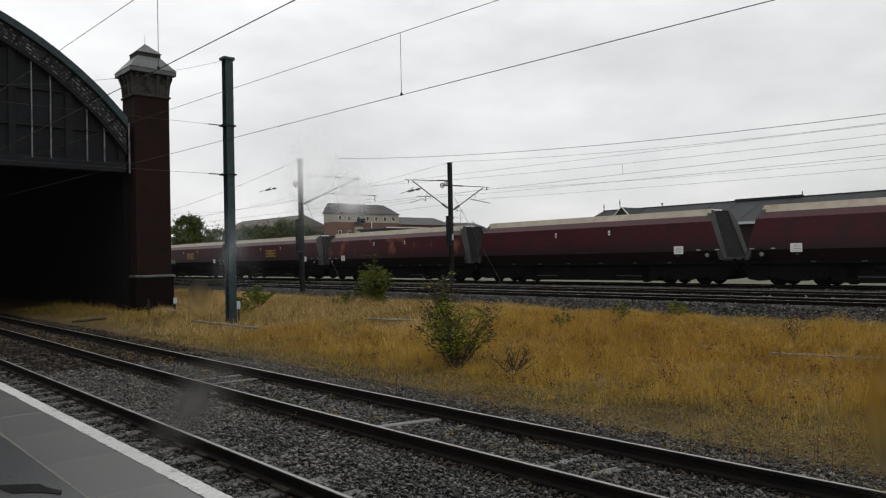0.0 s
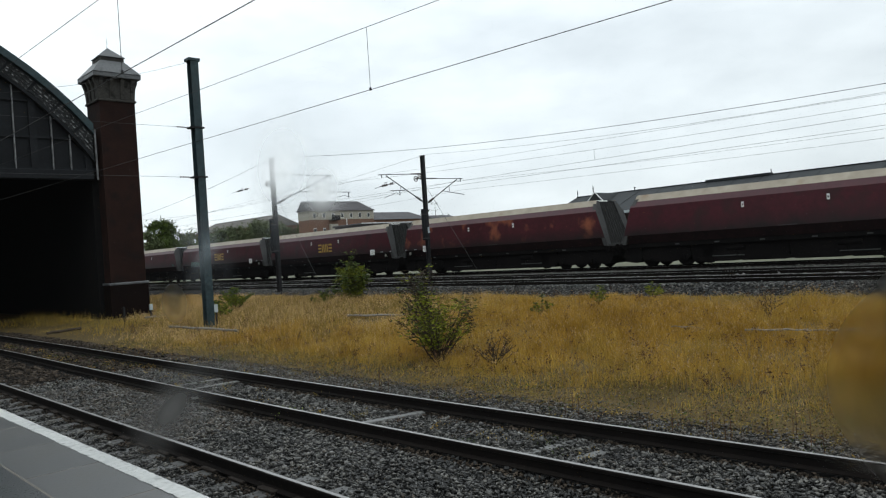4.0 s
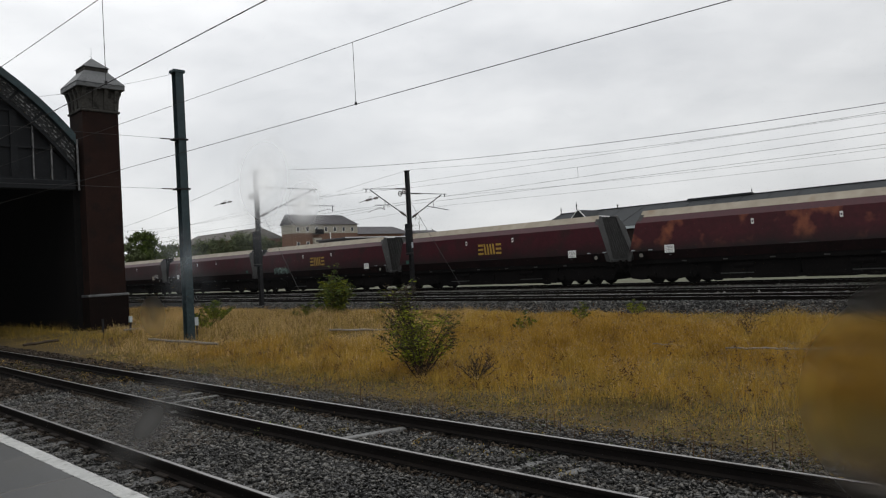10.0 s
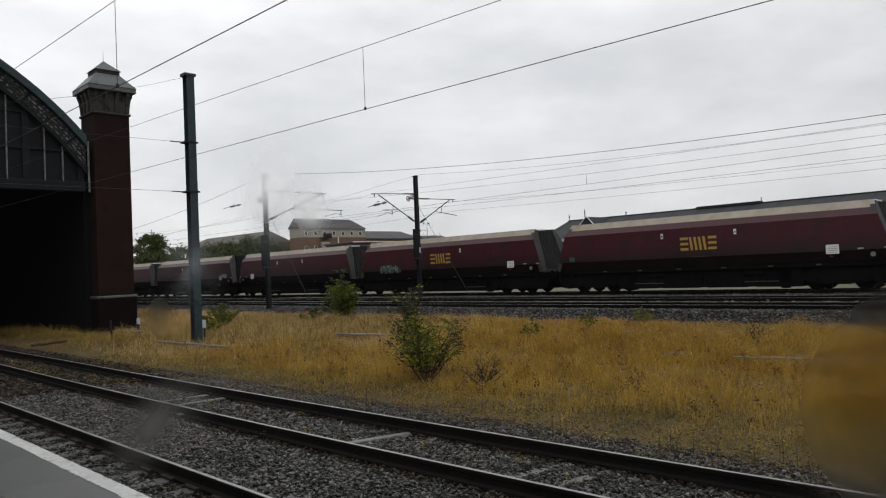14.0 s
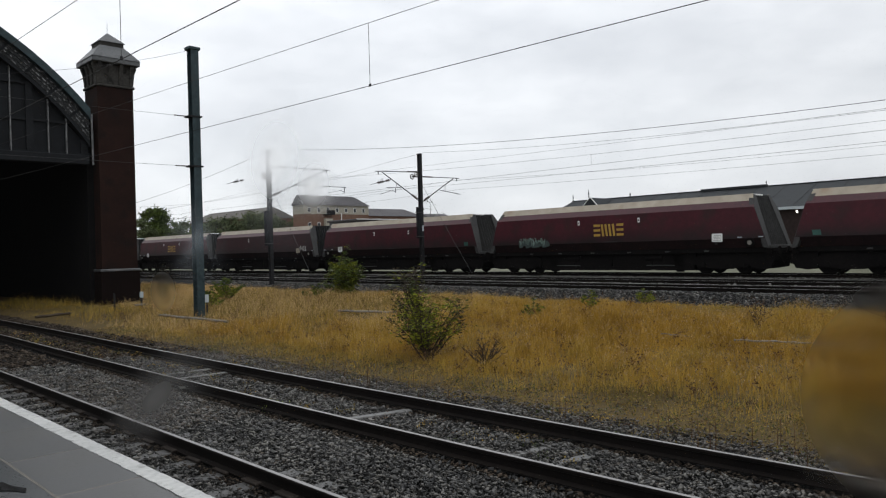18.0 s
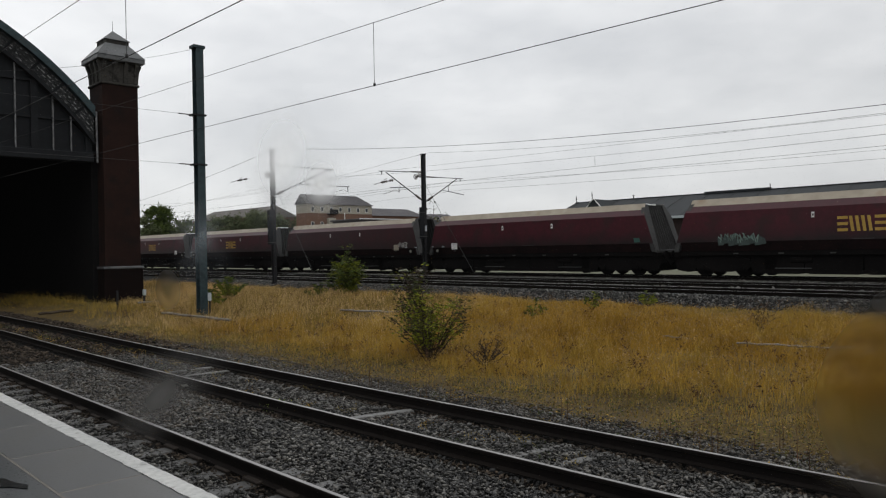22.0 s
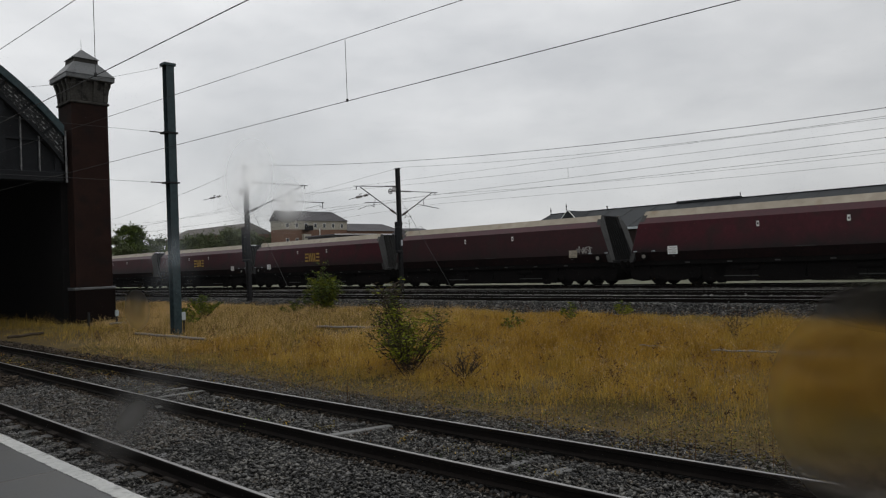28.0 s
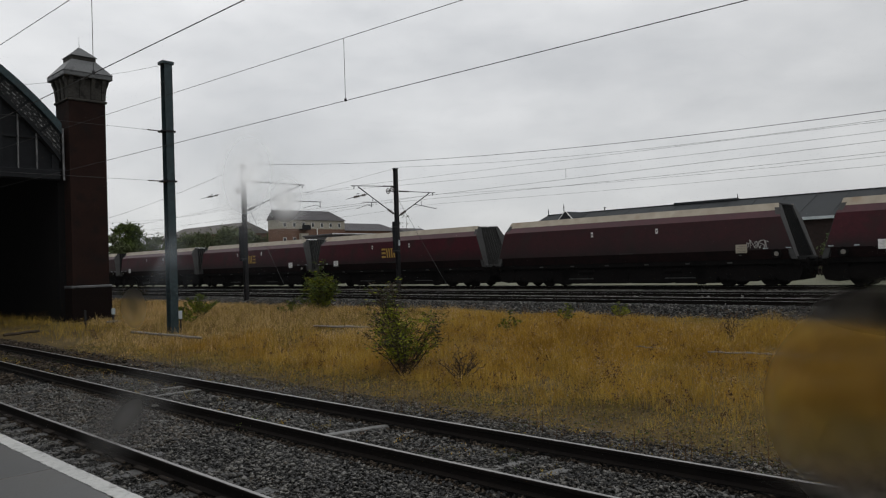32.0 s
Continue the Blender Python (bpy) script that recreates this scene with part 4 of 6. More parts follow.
def long_shed():
    t = thing("railway_building", "long building with a dark slate roof behind the tracks", "building", (64, 0, 0))
    part("wall", Shape().box(0, -60, -0.3, 12, 49.3, 4.75), "shed_brick", t, "dark red brick wall")
    gable_roof(t, 0, -60, 12, 49.5, 5.0, 7.3, "y", "roof_dark", 0.4)
    part("ridge_tiles", Shape().box(5.85, -60, 7.26, 6.15, 49.9, 7.36, 0.03), "grey_wall", t, "dark ridge tiles")
    for k in range(34):
        y = 49.3 - k * 2.6   # upright seams of the slating
        part("roof_seam", Shape().tube([(-0.35, y, 5.04), (2.9, y, 6.23), (5.86, y, 7.3)], 0.018, 4), "grey_wall", t)
    part("fascia", Shape().box(-0.46, -60, 4.76, -0.3, 49.5, 4.99, 0.01), "fascia", t, "pale blue-grey eaves board")
    part("soffit", Shape().box(-0.3, -60, 4.8, -0.01, 49.5, 4.86), "grey_wall", t)
    lamp = part("wall_lamp", Shape().box(-0.32, 22.86, 4.5, -0.01, 23.04, 4.6, 0.01), "iron", t, "small lamp under the eaves")
    part("lamp_glass", Shape().tube([(-0.3, 22.95, 4.68), (-0.3, 22.95, 4.62), (-0.3, 22.95, 4.5), (-0.3, 22.95, 4.44)], [0.04, 0.09, 0.09, 0.04], 10), "lit_lamp", lamp, "lit white lamp glass")
    part("ridge_vent", Shape().box(5.7, 27.85, 7.25, 6.3, 34.25, 7.48, 0.02), "roof_dark", t, "raised ridge ventilator")
    g = part("dormer", Shape().extrude([(-0.86, 0), (0.86, 0), (0, 0.86)], lambda a, z: (1.7, 44.6 + a, 6.4 + z), lambda a, z: (6.0, 44.6 + a, 6.4 + z)), "roof_dark", t, "small gabled dormer")
    part("bargeboard", Shape().tube([(1.66, 43.6, 6.3), (1.66, 44.6, 7.32), (1.66, 45.6, 6.3)], 0.06, 4), "plate", g, "pale bargeboard")
    part("gable_vent", Shape().extrude([(-0.4, 0.08), (0.4, 0.08), (0, 0.5)], lambda a, z: (1.66, 44.6 + a, 6.4 + z), lambda a, z: (1.69, 44.6 + a, 6.4 + z)), "grey_wall", g, "dark gable opening")
    for x, y, z in ((1.66, 44.75, 7.28), (6.0, 49.85, 7.3)):
        part("finial", Shape().tube([(x, y, z), (x, y, z + 0.3), (x, y, z + 0.36), (x, y, z + 0.8)], [0.05, 0.04, 0.08, 0.015], 5), "iron", t)
    part("flue", Shape().tube([(6, 42.4, 7.2), (6, 42.4, 7.6), (6, 42.4, 7.6), (6, 42.4, 7.68)], [0.06, 0.06, 0.12, 0.12], 6), "iron", t)
    part("flue", Shape().tube([(6, 27.9, 7.4), (6, 27.9, 7.82)], 0.04, 6), "iron", t)


apartment_block()
long_shed()
tagged(part("verge", Shape().box(38.6, -60, 0.05, 62, 160, 0.36), "pale_strip"), "yellow-green verge beyond the through tracks", "verge", kind="structure")
tagged(part("cable_trough", Shape().box(38.15, -60, 0.1, 38.5, 160, 0.5, 0.02), "pipe"), "low pale concrete cable trough along the tracks", "trough", kind="structure")


# ---- coal hopper wagons ----
PITCH, SIDE, RAIL_Z, LINE_X = 17.24, 1.33, 0.73, 33.93


def rows_of_wagon(offset):
    """The train rolls by and slows; seconds and metres travelled."""
    return [(t, pose(LINE_X, offset + s, RAIL_Z)) for t, s in TRAVEL]


TRAVEL = [(0, 58.22), (1, 55.18), (2, 52.14), (3, 49.09), (4, 46.04), (5, 42.99), (6, 39.93), (7, 36.87), (8, 33.79), (9, 30.70), (10, 27.60),
          (11, 24.49), (12, 21.36), (13, 18.25), (14, 15.15), (15, 12.06), (16, 9.00), (17, 5.97), (18, 2.97), (19, 0.0), (20, -2.91),
          (21, -5.79), (22, -8.67), (23, -11.55), (24, -14.36), (25, -17.12), (26, -19.80), (27, -22.39), (28, -24.88), (29, -27.26),
          (30, -29.56), (31, -31.77), (32, -33.87)]

LABELS = {
    "maroon": "maroon coal hopper wagon with a cream top edge and grey ends",
    "maroon_faded": "maroon coal hopper wagon with faded orange patches",
    "maroon_dull": "dark dull maroon coal hopper wagon with a cream top edge",
}


def wagon_base():
    """Everything that all wagons share, at the origin, with its length along y."""
    t = new("hopper_wagon")
    hb, ht = 8.12, 7.38   # half lengths of the body at its foot and at its top
    def end_y(z):
        return hb + (ht - hb) * (z - 1.2) / 2.3
    # side sheets, folded top slope and cream edge on both sides
    for sx in (-1, 1):
        s = Shape()
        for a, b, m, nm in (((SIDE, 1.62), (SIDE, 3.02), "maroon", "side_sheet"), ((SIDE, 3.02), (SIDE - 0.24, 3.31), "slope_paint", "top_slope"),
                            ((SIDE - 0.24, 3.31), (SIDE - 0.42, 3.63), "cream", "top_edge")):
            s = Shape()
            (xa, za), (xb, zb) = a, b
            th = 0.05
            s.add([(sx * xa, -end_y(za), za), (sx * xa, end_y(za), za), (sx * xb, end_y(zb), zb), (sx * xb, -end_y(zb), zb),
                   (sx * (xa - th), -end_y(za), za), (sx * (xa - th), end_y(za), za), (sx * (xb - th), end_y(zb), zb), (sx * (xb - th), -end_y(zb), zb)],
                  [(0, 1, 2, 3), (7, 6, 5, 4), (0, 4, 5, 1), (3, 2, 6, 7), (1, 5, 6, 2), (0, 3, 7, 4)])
            part(nm, s, m, t, {"side_sheet": "maroon painted side sheet", "top_slope": "paler maroon folded slope", "top_edge": "worn cream top edge"}[nm])
        low = Shape()
        low.add([(sx * SIDE, -end_y(1.62), 1.62), (sx * SIDE, end_y(1.62), 1.62), (sx * (SIDE - 0.16), end_y(1.2), 1.2), (sx * (SIDE - 0.16), -end_y(1.2), 1.2),
                 (sx * (SIDE - 0.06), -end_y(1.62), 1.62), (sx * (SIDE - 0.06), end_y(1.62), 1.62), (sx * (SIDE - 0.22), end_y(1.2), 1.2), (sx * (SIDE - 0.22), -end_y(1.2), 1.2)],
                [(0, 1, 2, 3), (7, 6, 5, 4), (0, 4, 5, 1), (3, 2, 6, 7), (1, 5, 6, 2), (0, 3, 7, 4)])
        part("lower_panel", low, "lower_red", t, "dark lower panel")
        part("solebar", Shape().box(sx * (SIDE - 0.24) - 0.06, -8.0, 0.98, sx * (SIDE - 0.24) + 0.06, 8.0, 1.22, 0.015), "flat_black", t, "black solebar")
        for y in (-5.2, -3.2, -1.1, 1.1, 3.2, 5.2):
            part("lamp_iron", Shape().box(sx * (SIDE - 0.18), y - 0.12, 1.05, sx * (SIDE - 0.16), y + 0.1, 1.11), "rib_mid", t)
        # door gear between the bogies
        part("door_beam", Shape().box(sx * 0.95 - 0.08, -4.5, 0.2, sx * 0.95 + 0.08, 4.5, 0.36), "flat_black", t)
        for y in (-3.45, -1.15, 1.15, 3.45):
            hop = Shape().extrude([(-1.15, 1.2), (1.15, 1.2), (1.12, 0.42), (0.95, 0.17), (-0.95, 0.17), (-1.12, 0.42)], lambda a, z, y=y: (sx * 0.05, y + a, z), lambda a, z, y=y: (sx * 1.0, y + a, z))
            part("discharge_chute", hop, "flat_black", t, "black discharge chute")
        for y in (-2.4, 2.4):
            part("air_tank", Shape().tube([(sx * 0.9, y - 0.45, 0.78), (sx * 0.9, y + 0.45, 0.78)], 0.17, 12), "flat_black", t)
    # ends: sloping sheet, coloured dark for the shade between its grey ribs
    for sy in (-1, 1):
        e = Shape()
        ring = [(-SIDE + 0.05, 1.24), (SIDE - 0.05, 1.24), (SIDE - 0.05, 3.0), (SIDE - 0.42, 3.56), (-SIDE + 0.42, 3.56), (-SIDE + 0.05, 3.0)]
        e.extrude(ring, lambda x, z: (x, sy * (end_y(z) - 0.20), z), lambda x, z: (x, sy * (end_y(z) - 0.26), z))
        end = part("end_sheet", e, "rib_dark", t, "dark sloping end sheet")
        for sx in (-1, 1):
            f = Shape().extrude([(sx * SIDE, 1.2), (sx * (SIDE - 0.36), 1.2), (sx * (SIDE - 0.64), 3.58), (sx * (SIDE - 0.43), 3.6), (sx * (SIDE - 0.01), 3.02)],
                                lambda x, z: (x, sy * (end_y(z) + 0.02), z), lambda x, z: (x, sy * (end_y(z) - 0.20), z))
            part("end_flange", f, "flange", end, "grey end flange")
        part("end_rail", Shape().box(-SIDE + 0.44, sy * (end_y(3.6) - 0.04) - 0.06, 3.55, 0.1, sy * (end_y(3.6) - 0.04) + 0.06, 3.62, 0.01), "plate", end, "pale top rail")
        part("end_cap", Shape().box(0.1, sy * (end_y(3.6) - 0.04) - 0.05, 3.55, SIDE - 0.44, sy * (end_y(3.6) - 0.04) + 0.05, 3.61, 0.01), "rib_mid", end, "dull end capping")
        part("end_sill", Shape().box(-SIDE + 0.1, sy * (end_y(1.25)) - 0.1, 1.16, SIDE - 0.1, sy * (end_y(1.25)) + 0.06, 1.3, 0.01), "end_grey", end)
        for i in range(8):
            x = -0.77 + i * 0.22
            part("end_rib", Shape().extrude([(x - 0.008, 1.3), (x + 0.008, 1.3), (x + 0.008, 3.55), (x - 0.008, 3.55)],
                                            lambda a, z: (a, sy * end_y(z), z), lambda a, z: (a, sy * (end_y(z) - 0.2), z)), "end_grey", end)
        part("end_gear", Shape().extrude([(7.2, 0.34), (7.6, 0.22), (8.1, 0.3), (8.24, 0.62), (8.2, 1.0), (7.2, 1.0)], lambda a, z: (-1.05, sy * a, z), lambda a, z: (1.05, sy * a, z)), "flat_black", t, "black brake gear under the wagon end")
        part("headstock", Shape().box(-1.2, sy * 8.06 - 0.1, 0.9, 1.2, sy * 8.06 + 0.1, 1.16, 0.015), "flat_black", t, "black headstock")
        part("coupler", Shape().box(-0.12, min(sy * 8.1, sy * 8.6), 0.86, 0.12, max(sy * 8.1, sy * 8.6), 1.08, 0.03), "flat_black", t, "heavy knuckle coupler")
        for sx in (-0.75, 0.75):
            part("hose", Shape().tube([(sx * 0.5, sy * 8.1, 0.95), (sx * 0.5, sy * 8.3, 0.65), (sx * 0.5, sy * 8.45, 0.45), (sx * 0.45, sy * 8.56, 0.7)], 0.03, 6), "flat_black", t)
            part("buffer", Shape().tube([(sx * 1.17, sy * 8.1, 1.05), (sx * 1.17, sy * 8.4, 1.05), (sx * 1.17, sy * 8.4, 1.05), (sx * 1.17, sy * 8.46, 1.05)], [0.08, 0.08, 0.2, 0.2], 12), "flat_black", t)
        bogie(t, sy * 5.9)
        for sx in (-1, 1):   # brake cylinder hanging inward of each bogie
            part("brake_cylinder", Shape().extrude([(-0.3, 0.9), (0.3, 0.9), (0.2, 0.2), (0.1, 0.1), (-0.12, 0.1), (-0.22, 0.2)], lambda a, z: (sx * 0.7, sy * 3.72 + a, z), lambda a, z: (sx * 1.0, sy * 3.72 + a, z)), "flat_black", t, "black brake cylinder")
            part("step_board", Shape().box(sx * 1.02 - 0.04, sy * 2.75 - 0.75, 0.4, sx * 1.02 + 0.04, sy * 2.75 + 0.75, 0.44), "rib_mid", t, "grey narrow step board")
    part("floor", Shape().box(-1.05, -7.7, 1.2, 1.05, 7.7, 1.3), "flat_black", t)
    return t


def bogie(t, yc):
    b = part("bogie", Shape().box(-0.95, yc - 1.3, 0.3, 0.95, yc + 1.3, 1.2, 0.05), "flat_black", t, "black two-axle bogie")
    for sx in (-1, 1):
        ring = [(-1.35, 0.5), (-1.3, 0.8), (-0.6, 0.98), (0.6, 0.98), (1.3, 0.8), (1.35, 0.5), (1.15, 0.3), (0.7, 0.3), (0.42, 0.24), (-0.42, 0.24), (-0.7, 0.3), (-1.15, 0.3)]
        part("side_frame", Shape().extrude(ring, lambda a, z: (sx * 0.9, yc + a, z), lambda a, z: (sx * 1.04, yc + a, z)), "flat_black", b)
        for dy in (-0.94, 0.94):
            part("axle_box", Shape().tube([(sx * 1.0, yc + dy, 0.46), (sx * 1.1, yc + dy, 0.46)], 0.13, 10), "flat_black", b)
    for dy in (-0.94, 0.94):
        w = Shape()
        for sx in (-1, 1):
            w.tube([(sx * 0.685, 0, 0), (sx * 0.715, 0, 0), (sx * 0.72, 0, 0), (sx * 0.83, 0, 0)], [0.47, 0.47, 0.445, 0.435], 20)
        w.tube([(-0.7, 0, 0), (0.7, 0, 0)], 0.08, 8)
        ob = part("wheelset", w, "flat_black", t, "steel wheelset")
        ob.location = (0, yc + dy, 0.46)


def wagon(number, paint, logo, plate_end, scrawl):
    """One wagon of the rake, with its own paint, lettering and data plate."""
    if "base" not in STORE:
        STORE["base"] = wagon_base()
        t = STORE["base"]
    else:
        t = copy_thing(STORE["base"], Matrix())
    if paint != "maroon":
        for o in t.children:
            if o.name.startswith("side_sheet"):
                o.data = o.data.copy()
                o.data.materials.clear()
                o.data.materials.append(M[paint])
            elif paint == "maroon_dull" and o.name.startswith("end_sheet"):
                for c in o.children:
                    c.data = c.data.copy()
                    c.data.materials.clear()
                    c.data.materials.append(M["rib_mid" if c.name.startswith("end_flange") else "rib_dark"])
    tagged(t, LABELS[paint], "wagon", "wagons of the coal train")
    STORE.setdefault("train", []).append((t, number))
    STORE.setdefault("dress", []).append((t, logo, plate_end, scrawl))


def dress(t, logo, plate_end, scrawl):
    for sx in (-1, 1):
        f = sx * (SIDE + 0.004)
        def flat(y0, z0, y1, z1, lean=0.0):
            """A thin painted plate on the side; lean slants it along the wagon."""
            a, b = f, f + sx * 0.006
            ring = [(y0, z0), (y1, z0), (y1 + lean, z1), (y0 + lean, z1)]
            return Shape().extrude(ring, lambda y, z: (a, y, z), lambda y, z: (b, y, z))
        # handbrake wheel at the end that carries the data plate, over a black disc
        c = (sx * (SIDE + 0.03), plate_end * 7.32, 1.43)
        ring = [(c[0], c[1] + 0.19 * math.cos(a), c[2] + 0.19 * math.sin(a)) for a in (k * math.pi / 8 for k in range(17))]
        gear = part("brake_wheel", Shape().tube(ring, 0.03, 6, False).tube([(c[0] - sx * 0.05, c[1], c[2]), (c[0], c[1], c[2])], 0.17, 12), "flat_black", t, "black handbrake wheel")
        part("hub", Shape().tube([(c[0], c[1], c[2]), (c[0] + sx * 0.02, c[1], c[2])], 0.1, 10), "pipe", gear, "pale wheel hub")
        for dy in (-0.5, 0.45):
            part("handrail", Shape().box(min(sx * SIDE, sx * (SIDE + 0.03)), c[1] + dy - 0.1, 1.66, max(sx * SIDE, sx * (SIDE + 0.03)), c[1] + dy + 0.1, 1.7), "fascia", t)
        if scrawl == 3:   # a small dab of teal paint at the other end
            part("paint_dab", flat(-plate_end * 7.1 - 0.17, 1.68, -plate_end * 7.1 + 0.16, 1.9, 0.04), "teal", t, "small dab of teal paint")
        yc = plate_end * 5.82
        plate = part("data_plate", flat(yc - 0.25, 1.5, yc + 0.25, 1.88), "cream" if scrawl == 2 else "plate", t, "white data plate with small print")
        for k in range(4):   # print too small to read
            part("print_bar", Shape().box(min(f + sx * 0.007, f + sx * 0.009), yc - 0.2, 1.56 + k * 0.075, max(f + sx * 0.007, f + sx * 0.009), yc + 0.2 - 0.06 * (k % 2), 1.572 + k * 0.075), "rib_mid", plate)
        part("plate_tag", flat(yc + plate_end * -0.05 - 0.06, 1.38, yc + plate_end * -0.05 + 0.06, 1.43), "end_grey", t)
        for y in (-1.8, 1.8):
            mark = part("marker", flat(y - 0.06, 2.57, y + 0.06, 2.81), "plate", t, "small white marker")
            part("print_bar", Shape().box(min(f + sx * 0.007, f + sx * 0.009), y - 0.035, 2.64, max(f + sx * 0.007, f + sx * 0.009), y + 0.03, 2.73), "rib_mid", mark)
        part("shelf_mark", flat(-0.5, 1.63, 0.3, 1.66), "rib_mid", t, "scuffed ledge")
        if logo:
            # plain yellow shapes in place of the lettering: stacked bars, slanting bars, stacked bars
            for y0, y1 in ((0.46, 0.86), (-0.92, -0.52)):
                for z0 in (1.95, 2.2, 2.45):
                    part("lettering_bar", flat(y0, z0, y1, z0 + 0.12), "yellow", t, "yellow painted bar")
            for y0 in (-0.38, -0.16, 0.06, 0.28):
                part("lettering_bar", flat(y0 - 0.06, 1.95, y0 + 0.06, 2.57, 0.08), "yellow", t, "yellow painted bar")
    if scrawl in (1, 2):
        y0, y1, z0, z1, m, n = ((4.0, 5.8, 1.55, 2.0, "scrawl", 16), (-7.05, -6.15, 1.62, 2.1, "scrawl_grey", 12))[scrawl - 1]
        rnd = random.Random(11 + scrawl)
        if scrawl == 1:   # blotchy fill behind the strokes
            fill = Shape()
            for i in range(9):
                ya, za = y0 - 0.25 + (y1 - y0 + 0.35) * i / 9, z0 - 0.1 + 0.12 * rnd.random()
                ring = [(ya, za), (ya + 0.26, za - 0.04 * rnd.random()), (ya + 0.3, za + 0.22 + 0.2 * rnd.random()), (ya + 0.05, za + 0.2 + 0.22 * rnd.random())]
                fill.extrude(ring, lambda y, z: (-SIDE - 0.004, y, z), lambda y, z: (-SIDE - 0.007 - 0.0003 * i, y, z))
            part("spray_fill", fill, "scrawl_fill", t, "dull teal sprayed patch")
        s = Shape()
        for i in range(n):
            ya = y0 + (y1 - y0) * i / n
            pts = [(-SIDE - 0.008, ya + rnd.uniform(0, 0.2) + 0.05 * j, z0 + (z1 - z0) * rnd.random()) for j in range(4)]
            s.tube(pts, 0.024, 4)
        part("spray_marks", s, m, t, "pale sprayed scrawl")


STORE = {}
for number, paint, logo, plate_end, scrawl in ((-4, "maroon", 0, 1, 0), (-3, "maroon", 0, -1, 0), (-2, "maroon_faded", 0, 1, 0), (-1, "maroon", 1, -1, 3),
                                               (0, "maroon", 1, -1, 1), (1, "maroon", 0, 1, 3), (2, "maroon_dull", 0, -1, 2), (3, "maroon", 1, 1, 0),
                                               (4, "maroon", 1, -1, 0), (5, "maroon", 0, 1, 0), (6, "maroon_dull", 0, -1, 0)):
    wagon(number, paint, logo, plate_end, scrawl)
for dressing in STORE["dress"]:
    dress(*dressing)


# ---- plants ----
def leaf_cloud(name, centres, size, material, parent, flat=0.35):
    """Many small pointed leaves, each folded along its midrib."""
    n = len(centres)
    d = RNG.normal(size=(n, 3))
    d[:, 2] = d[:, 2] * flat
    d /= np.linalg.norm(d, axis=1)[:, None]
    q = RNG.normal(size=(n, 3))
    side = np.cross(d, q)
    side /= np.linalg.norm(side, axis=1)[:, None]
    up = np.cross(side, d)
    s = (size * RNG.uniform(0.6, 1.3, n))[:, None]
    c = np.asarray(centres)
    v = np.stack([c - d * s, c + side * s * 0.35 + up * s * 0.08, c + d * s, c - side * s * 0.35 + up * s * 0.08], 1).reshape(-1, 3)
    i = np.arange(n)[:, None] * 4
    f = np.concatenate([i + [0, 1, 2], i + [0, 2, 3]])
    return soup(name, v, f, material, parent)


def bush(label, at, height, width, stems, leaves, seed, yellow=0.3, bare=False, leaf=0.045, foot=0.2, thick=0.018, spire=None, brown=0.0):
    t = thing("bush", label, "bush", at)
    rnd = random.Random(seed)
    wood, spots = Shape(), []
    for i in range(stems):
        a = rnd.uniform(0, 2 * math.pi)
        lean = rnd.uniform(0.3, 1.0) * width / 2
        h = height * rnd.uniform(0.45, 0.95) * (1.2 - 0.6 * lean / (width / 2))
        if i == 0:
            lean, h = 0.08, height
        if spire:   # a few tall shoots lean one way above a lower crown
            h = min(h, height * rnd.uniform(0.5, 0.66))
            if i < 17:
                a, lean, h = spire[0] + rnd.gauss(0, 0.5), spire[1] * rnd.uniform(0.4, 1.3), height * rnd.uniform(0.62, 1.0)
        pts = []
        for k in range(7):
            u = k / 6
            r = lean * (u ** 0.9) + rnd.uniform(-0.03, 0.03)
            pts.append((r * math.cos(a) + rnd.uniform(-0.03, 0.03), r * math.sin(a) + rnd.uniform(-0.03, 0.03), h * (1 - (1 - u) ** 1.35)))
        wood.tube(pts, [thick * (1 - 0.8 * k / 6) * height / 2 + 0.002 for k in range(7)], 4, False)
        for k in range(1, 7):
            for _ in range(2 if bare else 3):
                p, b = Vector(pts[k]), rnd.uniform(0, 6.28)
                q = p + Vector((math.cos(b), math.sin(b), rnd.uniform(-0.1, 0.8))) * rnd.uniform(0.12, 0.34) * height / 2
                wood.tube([p, (p + q) / 2 + Vector((0, 0, 0.03)), q], [0.006, 0.004, 0.002], 3, False)
                spots.append((p, q))
    part("brushwood", wood, "bark", t, "bare brown stem work")
    if not bare:
        cs, lit = [], []
        for _ in range(leaves):
            p, q = rnd.choice(spots)
            c = p.lerp(q, rnd.uniform(0.1, 1.15)) + Vector((rnd.gauss(0, 0.035), rnd.gauss(0, 0.035), rnd.gauss(0, 0.035))) * height / 1.6
            u, out = c.z / height, math.hypot(c.x, c.y) / (width / 2)
            if u > foot + 0.12 * rnd.random() - 0.1 * (out > 0.8):
                inner = out < 0.75 and u < 0.74
                (lit if rnd.random() < (min(0.9, yellow * 1.5) if inner else yellow * 0.3) else cs).append(tuple(c))
        if brown:
            dull = [c for c in cs if rnd.random() < brown * (1.6 if math.hypot(c[0], c[1]) > 0.3 * width or c[2] > 0.7 * height else 0.5)]
            picked = set(dull)
            cs = [c for c in cs if c not in picked]
            leaf_cloud("foliage", dull, leaf * 1.1, "leaf_brown", t)
        leaf_cloud("foliage", lit, leaf, "leaf_yellow", t)
        leaf_cloud("foliage", cs, leaf, "leaf", t)
    return t


